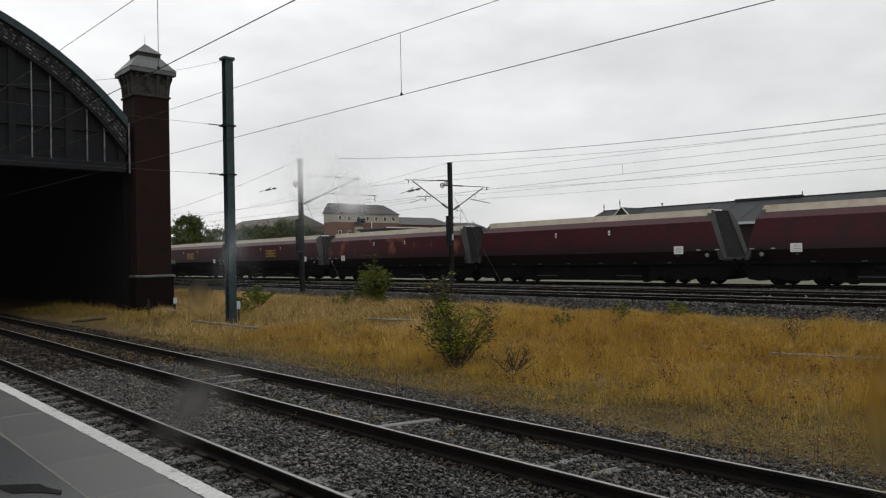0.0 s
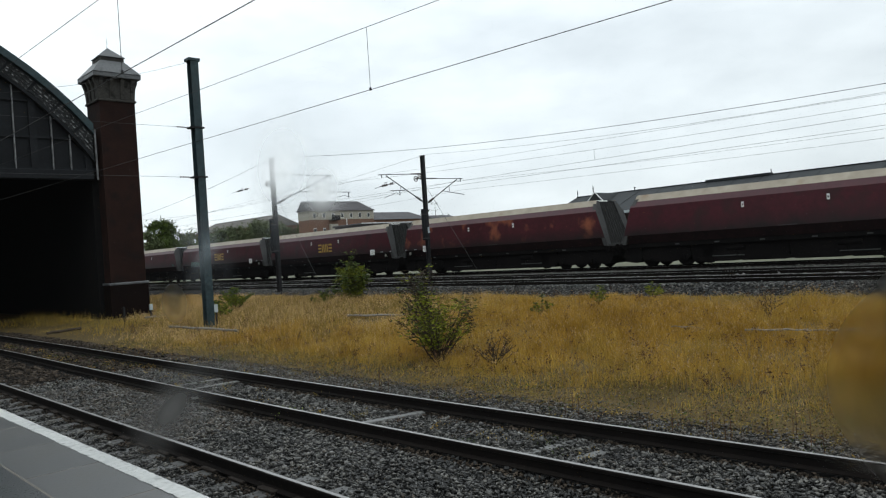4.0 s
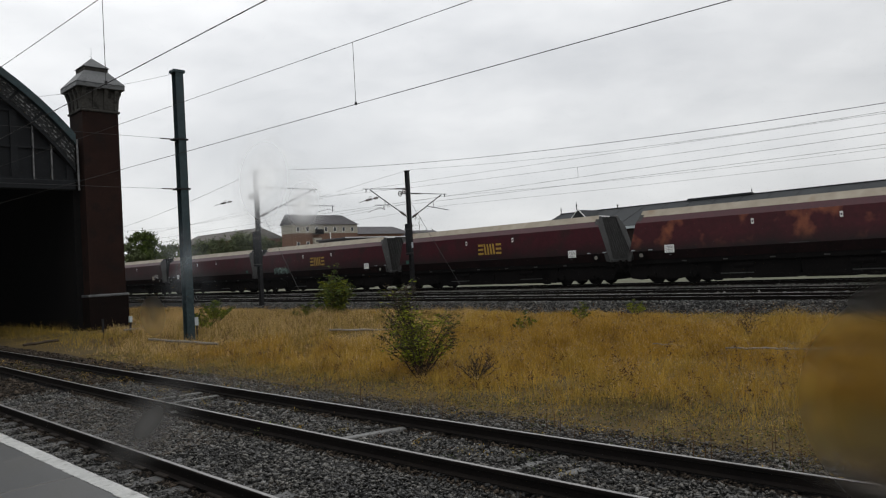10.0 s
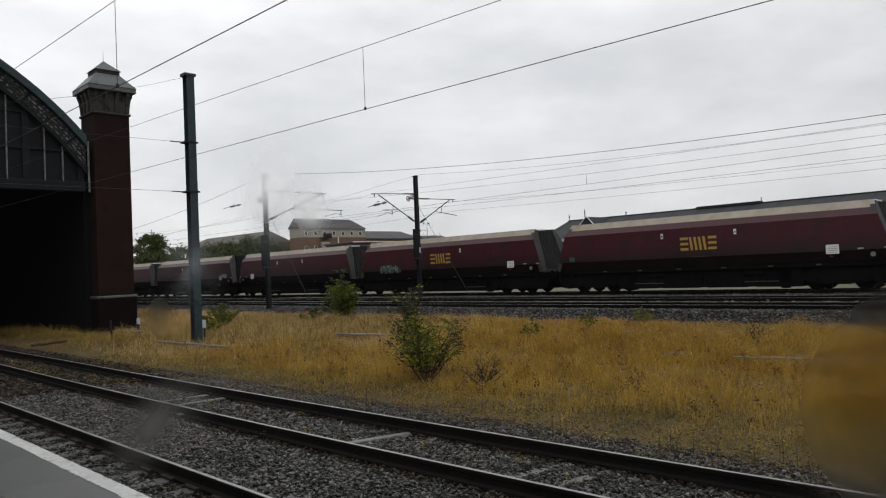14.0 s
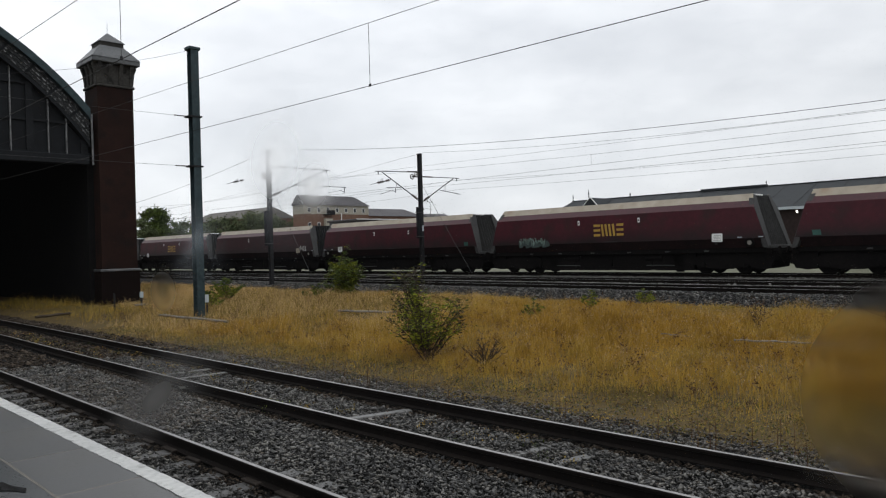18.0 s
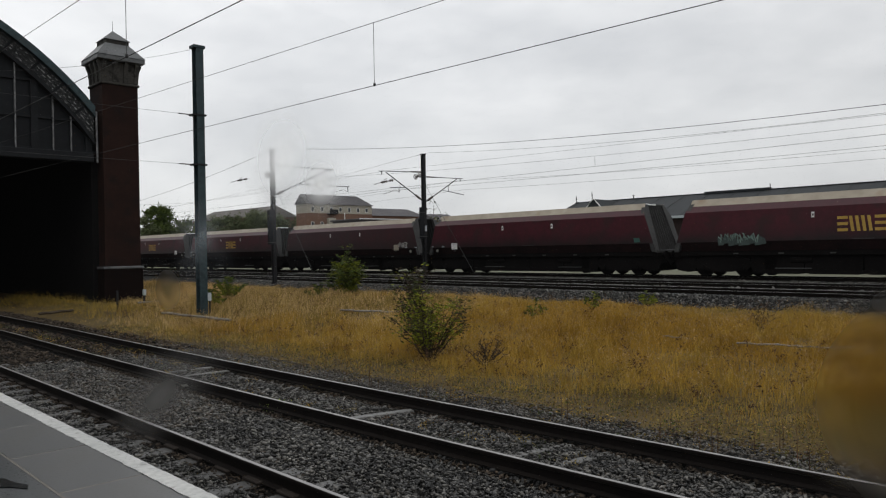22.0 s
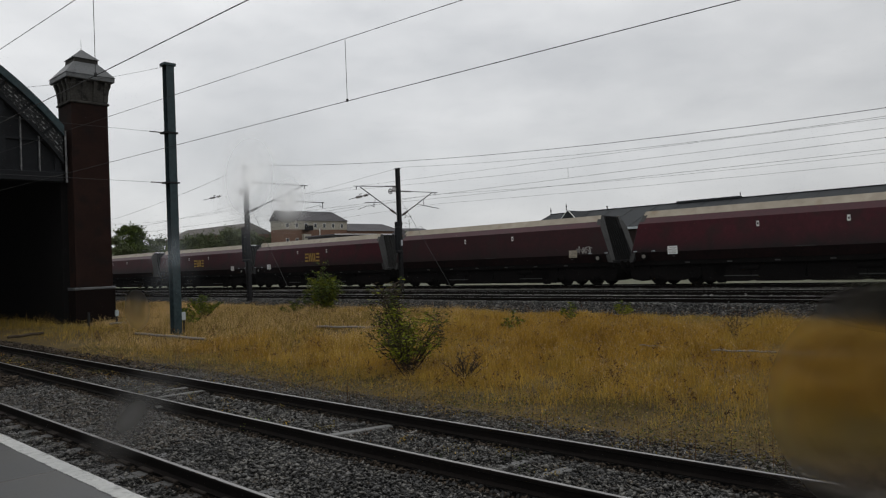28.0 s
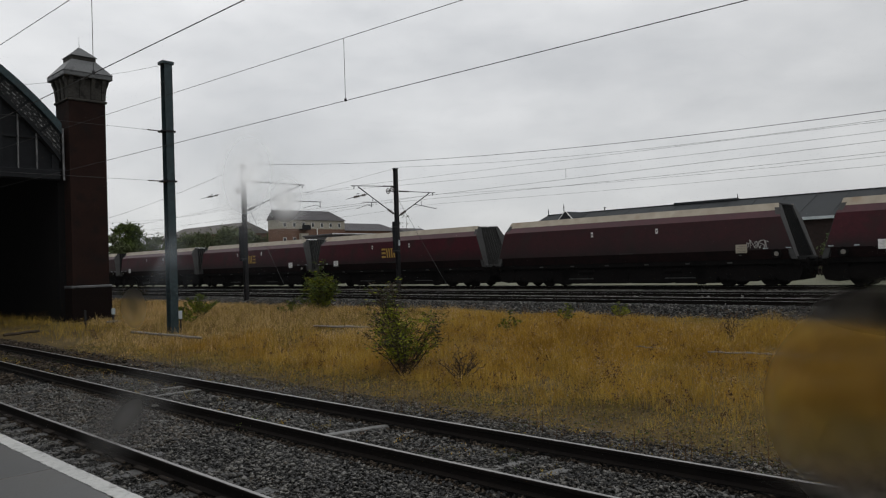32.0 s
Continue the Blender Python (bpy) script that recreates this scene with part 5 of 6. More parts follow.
def tree(label, at, height, width, seed, clumps=34, leaves=130, leaf=0.3, trunk=0.2, tone="leaf_far"):
    t = thing("tree", label, "tree", at)
    rnd = random.Random(seed)
    wood, cs = Shape(), []
    wood.tube([(0, 0, -0.3), (0.1, 0, height * 0.3), (-0.05, 0.1, height * 0.6), (0, 0, height * 0.9)], [trunk, trunk * 0.8, trunk * 0.5, trunk * 0.12], 8)
    for i in range(clumps):
        a, u = rnd.uniform(0, 6.28), rnd.random()
        z = height * (0.3 + 0.68 * u)
        r = width / 2 * math.sqrt(max(0.05, 1 - (2 * u - 0.8) ** 2 * 0.62)) * rnd.uniform(0.25, 1.0)
        c = Vector((r * math.cos(a), r * math.sin(a), z))
        wood.tube([(0, 0, max(0.25 * height, z - 0.25 * height)), c * 0.6 + Vector((0, 0, z * 0.35)), c], [trunk * 0.35, trunk * 0.2, trunk * 0.06], 5, False)
        size = width * rnd.uniform(0.07, 0.15)
        for _ in range(leaves):
            cs.append(tuple(c + Vector((rnd.gauss(0, size), rnd.gauss(0, size), rnd.gauss(0, size * 0.75)))))
    part("trunk", wood, "bark", t, "dark branching trunk")
    leaf_cloud("crown", cs, leaf, tone, t, 0.8)
    return t


bush("leafy green bush with arching stems in dry grass", (11.04, 11.84, -0.27), 2.16, 1.85, 54, 5200, 3, 0.6, leaf=0.042, foot=0.16, thick=0.012, spire=(2.6, 0.5), brown=0.42)
bush("dense yellow-green bush beside the ballast", (19.35, 26.0, 0.2), 2.15, 1.75, 34, 7600, 5, 0.42, leaf=0.065, foot=0.06, brown=0.12)
bush("small bare brown shrub in dry grass", (11.3, 10.42, -0.25), 0.75, 1.0, 22, 0, 8, bare=True, thick=0.03)
bush("low green shrub behind the mast", (16.6, 31.4, 0.0), 1.15, 2.0, 18, 2600, 12, 0.4, leaf=0.06)
bush("low green shrub behind the mast", (14.9, 29.5, -0.1), 0.95, 1.5, 14, 1600, 13, 0.5, leaf=0.06)
bush("small green weed clump in dry grass", (17.4, 13.9, 0.05), 0.62, 0.9, 10, 700, 14, 0.5)
bush("small green weed clump in dry grass", (19.4, 13.3, 0.2), 0.6, 0.8, 10, 600, 15, 0.6)
bush("small green weed clump in dry grass", (20.9, 12.2, 0.28), 0.5, 1.0, 10, 700, 16, 0.7)
bush("dark dock stems in dry grass", (17.6, 7.3, 0.1), 0.7, 0.7, 10, 0, 17, bare=True)
bush("low green growth at the foot of the bush", (18.6, 26.9, 0.16), 0.7, 1.6, 12, 1500, 18, 0.5, leaf=0.05)
bush("wispy shrub beyond the train", (46, 48.5, 0.3), 6.1, 1.8, 14, 900, 19, 0.3, leaf=0.12)

tree("dark green broadleaf tree far beyond the train", (81.5, 191, 0), 14.6, 7.4, 21, 50, 160, 0.42, 0.35, "leaf")
tree("dark green broadleaf tree far beyond the train", (75.5, 186, 0), 11.5, 6, 22, 26, 130, 0.42, 0.3)
tree("dark green broadleaf tree far beyond the train", (90.5, 196, 0), 11.4, 6.5, 23, 30, 120, 0.42, 0.3)
for i in range(7):
    tree("green tree in front of the far houses", (70.5 + i * 3.9, 143 + (i % 3) * 1.3, 0), (8.8, 9.3, 10.3, 10.9, 10.9, 10.2, 9.2)[i], 5.6, 30 + i, 40, 130, 0.34, 0.2)
tree("small green tree before the long building", (50, 13.6, 0.2), 2.9, 2.4, 41, 22, 90, 0.14, 0.09)
tree("small green tree before the long building", (50.5, 10.8, 0.2), 2.5, 2.4, 42, 20, 90, 0.14, 0.09)


DUCTS = (((12.16, 28.4, -0.04), (12.31, 23.2, -0.04), 0.045), ((13.4, 33.9, 0.06), (15.3, 33.8, 0.07), 0.045), ((15.82, 21.65, 0.12), (16.35, 19.1, 0.13), 0.036),
         ((15.54, 6.97, 0.11), (15.9, 5.8, 0.11), 0.02), ((15.86, 5.85, 0.09), (16.45, 4.4, 0.11), 0.018), ((15.83, 8.86, 0.1), (15.87, 8.1, 0.09), 0.012))


def meadow():
    """Dry tall grass between the platform tracks and the through tracks."""
    n = 660000
    x = 8.3 + 13.6 * RNG.random(n) ** 0.85
    y = -2.5 + 52 * RNG.random(n) ** 1.25
    field = np.array([noise.noise((a * 0.33, b * 0.33, 3.0)) for a, b in zip(x, y)])
    tone = np.array([noise.noise((a * 0.16, b * 0.12, 9.0)) + 0.55 * noise.noise((a * 0.9, b * 0.9, 14.0)) for a, b in zip(x, y)]) + RNG.normal(0, 0.14, n)
    spot = np.array([noise.noise((a * 1.1, b * 1.1, 31.0)) for a, b in zip(x, y)])
    edge = np.clip((x - 8.7 - 0.9 * field - 0.8 * spot) / 2.6, 0, 1)
    # blades thinned beside the shed stand in for its shade
    keep = (RNG.random(n) < 0.02 + edge * 1.1) & (RNG.random(n) < 0.72 + field) & ~((y > 36.5) & (x > 13.2) & (x < 16.2)) & (x < 21.3 + 0.03 * (y - 8)) & ~((y > 28 + 0.9 * (x - 10)) & (x < 13.4) & (RNG.random(n) < 0.84))
    x, y, field, tone, edge, spot = x[keep], y[keep], field[keep], tone[keep], edge[keep], spot[keep]
    n = len(x)
    tuft = np.array([noise.noise((a * 1.7, b * 1.7, 5.0)) + 0.6 * noise.noise((a * 4.5, b * 4.5, 8.0)) for a, b in zip(x, y)])
    h = (0.035 + 0.265 * edge ** 1.6 * RNG.uniform(0.25, 1.2, n)) * np.clip(1 + 0.45 * field + 0.75 * tuft, 0.25, 2.0)
    far = np.clip((x - 18.8) / 2.5, 0, 1)
    h *= (1 - 0.72 * far) * np.clip(1.15 + 1.7 * spot, 0.35, 1.25)   # worn hollows
    for (ax, ay, _), (bx, by, _), _ in DUCTS:   # the grass is trodden flat along the ducts and before them
        u = np.clip(((x - ax) * (bx - ax) + (y - ay) * (by - ay)) / ((bx - ax) ** 2 + (by - ay) ** 2), 0, 1)
        off = np.hypot(x + 0.22 - ax - u * (bx - ax), y + 0.22 - ay - u * (by - ay))
        h *= np.clip(off / 0.5, 0.3, 1)
    w = RNG.uniform(0.0014, 0.0034, n) * (1 + (x + y) / 45)
    a, b = RNG.uniform(0, 6.283, n), RNG.uniform(0, 6.283, n)
    lean = h * (0.08 + 0.95 * RNG.random(n) ** 1.8)
    z = land(x) - 0.04
    base = np.stack([x, y, z], 1)
    side = np.stack([np.cos(a) * w, np.sin(a) * w, 0 * w], 1)
    go = np.stack([np.cos(b) * lean, np.sin(b) * lean, 0 * lean], 1)
    up = np.stack([0 * h, 0 * h, h], 1)
    mid, tip = base + go * 0.3 + up * 0.6, base + go + up
    v = np.stack([base - side, base + side, mid - side * 0.7, mid + side * 0.7, tip], 1)
    ids = np.arange(5 * n).reshape(n, 5)
    green_zone = ((y > 17 + 0.6 * (x - 10)) & (tone > -0.3)) | (edge < 0.5)
    green = (green_zone & (RNG.random(n) < 0.5)) | (tone > 0.48)
    straw = ~green & (tone + 0.02 * (y - 12) + 0.25 * (edge < 0.8) > -0.05)
    russet = ~green & ~straw
    # no pale blades in that darkened strip by the shed
    pale = ~green & (y + 9 * tone + RNG.normal(0, 2.5, n) > 19.5 + 0.25 * (x - 10)) & (RNG.random(n) < 0.75) & ((y < 30) | (x > 13.4))
    straw, russet = straw & ~pale, russet & ~pale
    t = tagged(new("dry_grass"), "tall dry straw and russet grass with green patches", "grass", kind="stuff")
    for pick, m in ((straw, "straw"), (russet, "rust_grass"), (green, "green_grass"), (pale, "pale_grass")):
        i = np.nonzero(pick)[0]
        vv = v[i].reshape(-1, 3)
        k = np.arange(len(i))[:, None] * 5
        ff = np.concatenate([k + [0, 1, 3], k + [0, 3, 2], k + [2, 3, 4]])
        o = soup("blades", vv, ff, m, t)
        o["kind"] = "stuff"
    # pale feathery plumes standing just above the blades
    pick = RNG.choice(n, 70000, replace=False)
    pick = pick[(h[pick] > 0.12) & (tuft[pick] + RNG.normal(0, 0.3, len(pick)) > -0.15)]
    cs = np.repeat(tip[pick], 2, 0) + RNG.normal(0, 1, (2 * len(pick), 3)) * [0.02, 0.02, 0.03]
    o = leaf_cloud("plumes", cs, 0.021, "plume", t, 2.2)
    o["kind"] = "stuff"
    # dark seed heads and dock spikes above the grass
    k = 4800
    sx, sy = 9.6 + 11 * RNG.random(k), -1 + 34 * RNG.random(k)
    clump = np.array([noise.noise((p * 0.8, q * 0.8, 21.0)) for p, q in zip(sx, sy)])
    ok = clump > 0.1
    sx, sy = sx[ok], sy[ok]
    top = land(sx) + RNG.uniform(0.22, 0.5, len(sx))
    cs = np.repeat(np.stack([sx, sy, top], 1), 7, 0) + RNG.normal(0, 1, (7 * len(sx), 3)) * [0.018, 0.018, 0.05]
    o = leaf_cloud("seed_heads", cs, 0.02, "seed", t, 1.0)
    o["kind"] = "stuff"
    k = 400
    sx, sy = 10.0 + 10 * RNG.random(k) ** 1.3, 1 + 29 * RNG.random(k) ** 1.2
    top = land(sx) + RNG.uniform(0.2, 0.4, k)
    cs = np.repeat(np.stack([sx, sy, top], 1), 16, 0) + RNG.normal(0, 1, (16 * k, 3)) * [0.035, 0.035, 0.05]
    o = leaf_cloud("dock_heads", cs, 0.026, "seed", t, 1.0)
    o["kind"] = "stuff"


meadow()


# ---- sleepers, chairs and loose ballast ----
def sleepers():
    near = Shape().box(-1.28, -0.125, -0.13, 1.28, 0.125, 0, 0.012).mesh("sleeper", "sleeper")
    chair = Shape().box(-0.11, -0.16, 0, 0.11, 0.16, 0.035, 0.008).mesh("rail_chair", "chair")
    for i in range(-14, 50):
        y = 1.05 + i * 0.66
        s = part("sleeper", near, "", NEAR_TRACK)
        s.matrix_basis = pose(3.25, y, -0.172 + RNG.uniform(-0.012, 0.006), 0, 0, RNG.uniform(-0.8, 0.8))
        for sx in (-0.7525, 0.7525):
            part("rail_chair", chair, "", s).location = (sx, 0, 0)
    for i in range(-13, 50):
        y = 0.72 + i * 0.7
        s = part("sleeper", near, "", SECOND_TRACK)
        s.matrix_basis = pose(float(far_rail(y)) - 0.7175, y, -0.25, 0, 0, RNG.uniform(-1, 1))
        for sx in (-0.7525, 0.7525):
            part("rail_chair", chair, "", s).location = (sx, 0, 0)
    bare = Shape().box(-0.66, -0.075, -0.12, 0.66, 0.075, 0, 0.012).mesh("sleeper", "sleeper_pale")
    for y, turn, z in BARE:
        s = part("sleeper", bare, "", SECOND_TRACK, "bleached bare sleeper between the rails")
        s.matrix_basis = pose(float(far_rail(y)) - 0.7175, y, z, 0, 0, turn)


# the few sleepers of the second track that lie bare: place along it, turn, level
BARE = ((8.49, -15, -0.158), (5.58, -13, -0.18), (5.01, -13, -0.184), (14.02, -4, -0.16), (14.72, -4, -0.16))
sleepers()


def stones(x0, x1, y0, y1, density, size, level, material, spare=None, label="loose angular ballast stones", bend=None):
    n = int((x1 - x0) * (y1 - y0) * density)
    x, y = RNG.uniform(x0, x1, n), RNG.uniform(y0, y1, n)
    if bend:
        x = x + bend(y)
    z = level(x, y) + RNG.uniform(-0.8, 0.8, n) * size
    keep = np.ones(n, bool) if spare is None else spare(x, y)
    x, y, z = x[keep], y[keep], z[keep]
    n = len(x)
    shard = np.array([(1, 0.5, 0), (-0.6, 1, 0), (-1, -0.5, 0), (0.5, -1, 0), (0, 0, 1), (0, 0, -1)])   # four-sided shards with an off-centre peak
    v = shard[None] * RNG.uniform(0.55, 1.05, (n, 6, 3)) + RNG.uniform(-0.34, 0.34, (n, 6, 3)) * [1, 1, 0.5]
    v *= (size * np.clip(np.exp(RNG.normal(-0.16, 0.42, (n, 1, 1))), 0.35, 1.7)) * np.stack([np.ones(n) * 1.2, RNG.uniform(0.55, 1.05, n), RNG.uniform(0.3, 0.7, n)], 1)[:, None]
    turn, tip, roll = RNG.uniform(0, 6.283, n), RNG.normal(0, 0.38, n), RNG.normal(0, 0.38, n)
    ct, st, cp, sp, cr, sr = np.cos(turn), np.sin(turn), np.cos(tip), np.sin(tip), np.cos(roll), np.sin(roll)
    r = np.stack([ct * cp, ct * sp * sr - st * cr, ct * sp * cr + st * sr, st * cp, st * sp * sr + ct * cr, st * sp * cr - ct * sr,
                  -sp, cp * sr, cp * cr], 1).reshape(n, 3, 3)
    v = np.einsum("nij,nkj->nki", r, v) + np.stack([x, y, z], 1)[:, None]
    k = np.arange(n)[:, None] * 6
    f = np.concatenate([k + list(g) for g in ((0, 1, 4), (1, 2, 4), (2, 3, 4), (3, 0, 4), (1, 0, 5), (2, 1, 5), (3, 2, 5), (0, 3, 5))])
    return tagged(soup("ballast_stones", v.reshape(-1, 3), f, material), label, "ballast", kind="stuff")


def clear_of_track(x, y):
    """Keeps the rails free, and the bare sleepers half free."""
    d = np.minimum(np.abs(x - 4.0025), np.abs(x - 2.4975))
    fr = far_rail(y)
    e = np.minimum(np.abs(x - fr - 0.035), np.abs(x - fr + 1.47))
    on = np.abs((y - 1.05 + 0.33) % 0.66 - 0.33) < 0.12
    hide = on & (x < 4.5) & (RNG.random(len(x)) < np.where(x < 2.45, 0.6, 0.35))
    bare2 = np.zeros(len(x), bool)
    for q, turn, z in BARE:
        bare2 |= (np.abs(y - q - (x - fr + 0.72) * math.tan(radians(turn))) < 0.09)
    hide |= bare2 & (x > fr - 1.4) & (x < fr) & (RNG.random(len(x)) < np.where(y < 6, 0.55, 0.95))
    left = np.minimum.reduce([np.abs(x - r + 0.07) for r in (2.4975, 4.0025, fr + 0.035, fr - 1.47)])
    return (d > 0.06) & (e > 0.06) & (left > 0.17) & ~hide


bed = lambda x, y: np.where((x > 4.9) & (x < 5.4), -0.185, np.where(x > 8.4, np.interp(x, [8.4, 9.4], [-0.21, -0.27]), -0.19))
off_sleepers = lambda x, y: (np.abs((y - 1.05 + 0.33) % 0.66 - 0.33) > 0.12) | (RNG.random(len(x)) < 0.45)
stones(2.2, 7.9, 1.6, 10, 850, 0.0255, bed, "stone_dark", clear_of_track)
stones(2.2, 7.9, 1.6, 10, 560, 0.0265, lambda x, y: bed(x, y) + 0.01, "stone", clear_of_track)
stones(1.95, 7.9, 10, 18.5, 340, 0.03, bed, "stone_dark", clear_of_track)
stones(1.95, 7.9, 10, 18.5, 330, 0.031, lambda x, y: bed(x, y) + 0.008, "stone", clear_of_track)
stones(1.95, 8.9, -0.5, 1.6, 240, 0.045, bed, "stone_dark", clear_of_track)
stones(1.95, 8.9, -8, -0.5, 60, 0.06, bed, "stone_dark", clear_of_track)
stones(1.95, 9.0, 18, 38, 170, 0.05, bed, "stone_matt", clear_of_track)
stones(4.2, 5.9, 10, 17, 560, 0.034, bed, "stone_brown", clear_of_track)
stones(4.4, 5.9, 3, 8, 70, 0.028, bed, "stone_brown", clear_of_track)
stones(6.1, 7.6, 3, 20, 160, 0.024, bed, "stone_brown", clear_of_track)
stones(7.7, 9.2, 1.6, 20, 420, 0.024, bed, "stone_brown", clear_of_track)
stones(7.7, 8.8, 1.6, 20, 260, 0.024, bed, "stone", clear_of_track)
stones(2.0, 8.2, 1.6, 16, 9, 0.045, lambda x, y: bed(x, y) + 0.012, "stone_pale", clear_of_track, "scattered pale flint stones on the ballast")
stones(9.0, 10.4, 1.6, 20, 160, 0.02, lambda x, y: land(x) - 0.025, "stone_brown", None, "scattered stones at the grass edge")
for x in (2.4975, 4.0025, -1.47, 0.035):   # strips of dark matt stones along the rails
    for a, b in ((-0.26, -0.07), (0.07, 0.13)):
        stones(x + a, x + b, 0.2, 18, 900, 0.022, lambda p, q: np.full(len(p), -0.185), "stone_matt", off_sleepers if x > 2 and a < 0 else None, "dark matt stones beside the rail", far_rail if x < 1 else None)
stones(1.93, 2.3, 1.6, 12, 700, 0.027, bed, "stone_matt", off_sleepers, "dark stones below the platform edge")
shoulder = lambda x, y: np.interp(x, [21.3, 22.5, 36.2], [0.27, 0.58, 0.58])
stones(21.2, 23.0, 5, 45, 150, 0.042, shoulder, "stone", None, "stone ballast shoulder of the through tracks")
stones(21.2, 23.0, 5, 45, 210, 0.042, shoulder, "stone_dark", None, "dark stone ballast shoulder of the through tracks")
stones(25.0, 27.2, 6, 50, 130, 0.045, shoulder, "stone", None, "stone ballast between the through tracks")
stones(29.2, 32.8, 7, 50, 90, 0.045, shoulder, "stone", None, "stone ballast between the through tracks")


# ---- small things by the track ----
def weeds():
    t = tagged(new("trackside_weeds"), "fresh and dry weeds growing in the ballast", "weeds", kind="stuff")
    spots = [(6.06, 10.04, 0.16, 90, "weed"), (6.6, 8.9, 0.12, 40, "green_grass"), (6.7, 4.9, 0.1, 30, "green_grass")]
    for i in range(230):
        spots.append((8.1 + 2.6 * float(RNG.random()) ** 1.2, float(RNG.uniform(1.8, 26)), 0.14, 34, ("green_grass", "leaf", "straw", "green_grass", "seed")[i % 5]))
    for i in range(110):
        spots.append((float(RNG.uniform(6.2, 7.2)), float(RNG.uniform(5, 26)) if i < 46 else float(RNG.uniform(13, 30)), 0.1, 20, ("leaf", "seed", "green_grass", "straw")[i % 4]))
    by = {}
    for x, y, r, n, m in spots:
        by.setdefault(m, []).append(np.array([x, y, -0.15]) + RNG.normal(0, 1, (n, 3)) * [r * 0.8, r * 0.8, r * 0.3] + [0, 0, r * 0.25 - (0.07 if x > 8 else 0)])
    for m, cs in by.items():
        o = leaf_cloud("weed_leaves", np.concatenate(cs), 0.017, m, t, 1.2)
        o["kind"] = "stuff"
    fl = np.stack([RNG.uniform(8.6, 10.8, 30), RNG.uniform(2, 12, 30), RNG.uniform(-0.16, -0.05, 30)], 1)
    o = leaf_cloud("flower_heads", fl, 0.011, "plate", t, 1.0)
    o["kind"] = "stuff"
    # low mat of small leaves where the grass thins out over the stones
    k = 60000
    x = 8.0 + 3.4 * RNG.random(k)
    y = 1.5 + 26 * RNG.random(k) ** 1.3
    patch = np.array([noise.noise((a * 1.3, b * 1.3, 44.0)) for a, b in zip(x, y)])
    ok = RNG.random(k) < np.clip(0.35 + 1.3 * patch + 0.3 * (x - 9.0), 0.02, 1)
    cs = np.stack([x, y, land(x) - 0.02 + RNG.uniform(0, 0.06, k)], 1)[ok]
    cut = np.array_split(RNG.permutation(len(cs)), 5)
    for i, m in enumerate(("green_grass", "green_grass", "leaf", "leaf_brown", "seed")):
        o = leaf_cloud("leaf_mat", cs[cut[i]], 0.019, m, t, 0.5)
        o["kind"] = "stuff"
    # thin dead stalks
    s = Shape()
    for i in range(60):
        x, y = float(RNG.uniform(7.6, 9.2)), float(RNG.uniform(2, 24))
        h = float(RNG.uniform(0.2, 0.5))
        s.tube([(x, y, -0.25), (x + 0.02, y, -0.25 + h * 0.6), (x + 0.05, y + 0.02, -0.25 + h)], [0.006, 0.005, 0.002], 3, False)
    o = part("stalks", s, "seed", t, "thin dead stalks")
    o["kind"] = "stuff"


weeds()


def lying(label, name, a, b, r, material="pipe"):
    a, b = Vector(a), Vector(b)
    s = Shape().tube([tuple(a.lerp(b, k / 6) + Vector((0, 0, 0.012 * math.sin(k * 2.1)))) for k in range(7)], r, 8)
    tagged(part(name, s, material), label, "cable duct", "ducts lying in the grass")


for a, b, r in DUCTS:
    lying("pale cable duct lying in dry grass", "cable_duct", a, b, r)
lying("dark plank lying in grass by the shed", "plank", (9.1, 33.3, -0.1), (10.6, 33.9, -0.08), 0.06, "bark")


def marker_post(at, h, plate):
    t = thing("marker_post", "short dark post with a pale head by the track" if plate else "short dark post by the shed", "post", at)
    part("post", Shape().box(-0.04, -0.04, -0.2, 0.04, 0.04, h, 0.006), "steel_dark", t)
    if plate:
        part("head", Shape().box(-0.07, -0.06, h - 0.05, 0.07, 0.05, h + 0.22, 0.01), "fascia", t, "pale box head")


marker_post((13.82, 34.2, -0.2), 0.62, True)
marker_post((12.7, 34.5, -0.2), 0.82, False)


def litter():
    """Crumpled white paper between the rails."""
    s, rnd = Shape(), random.Random(2)
    for k in range(3):
        c = Vector((rnd.uniform(-0.02, 0.02), rnd.uniform(-0.02, 0.02), 0.015 + 0.012 * k))
        p = [tuple(c + Vector((dx * rnd.uniform(0.5, 1), dy * rnd.uniform(0.5, 1), rnd.uniform(-0.02, 0.03)))) for dx, dy in ((-0.06, -0.07), (0.06, -0.06), (0.07, 0.06), (-0.05, 0.07))]
        s.add(p + [(x, y, z + 0.004) for x, y, z in p], [(0, 1, 2, 3), (7, 6, 5, 4), (0, 4, 5, 1), (1, 5, 6, 2), (2, 6, 7, 3), (3, 7, 4, 0)])
    t = part("litter", s, "stone_pale")
    t.location = (5.86, 12.8, -0.165)
    tagged(t, "crumpled white paper lying on the ballast", "litter")


litter()


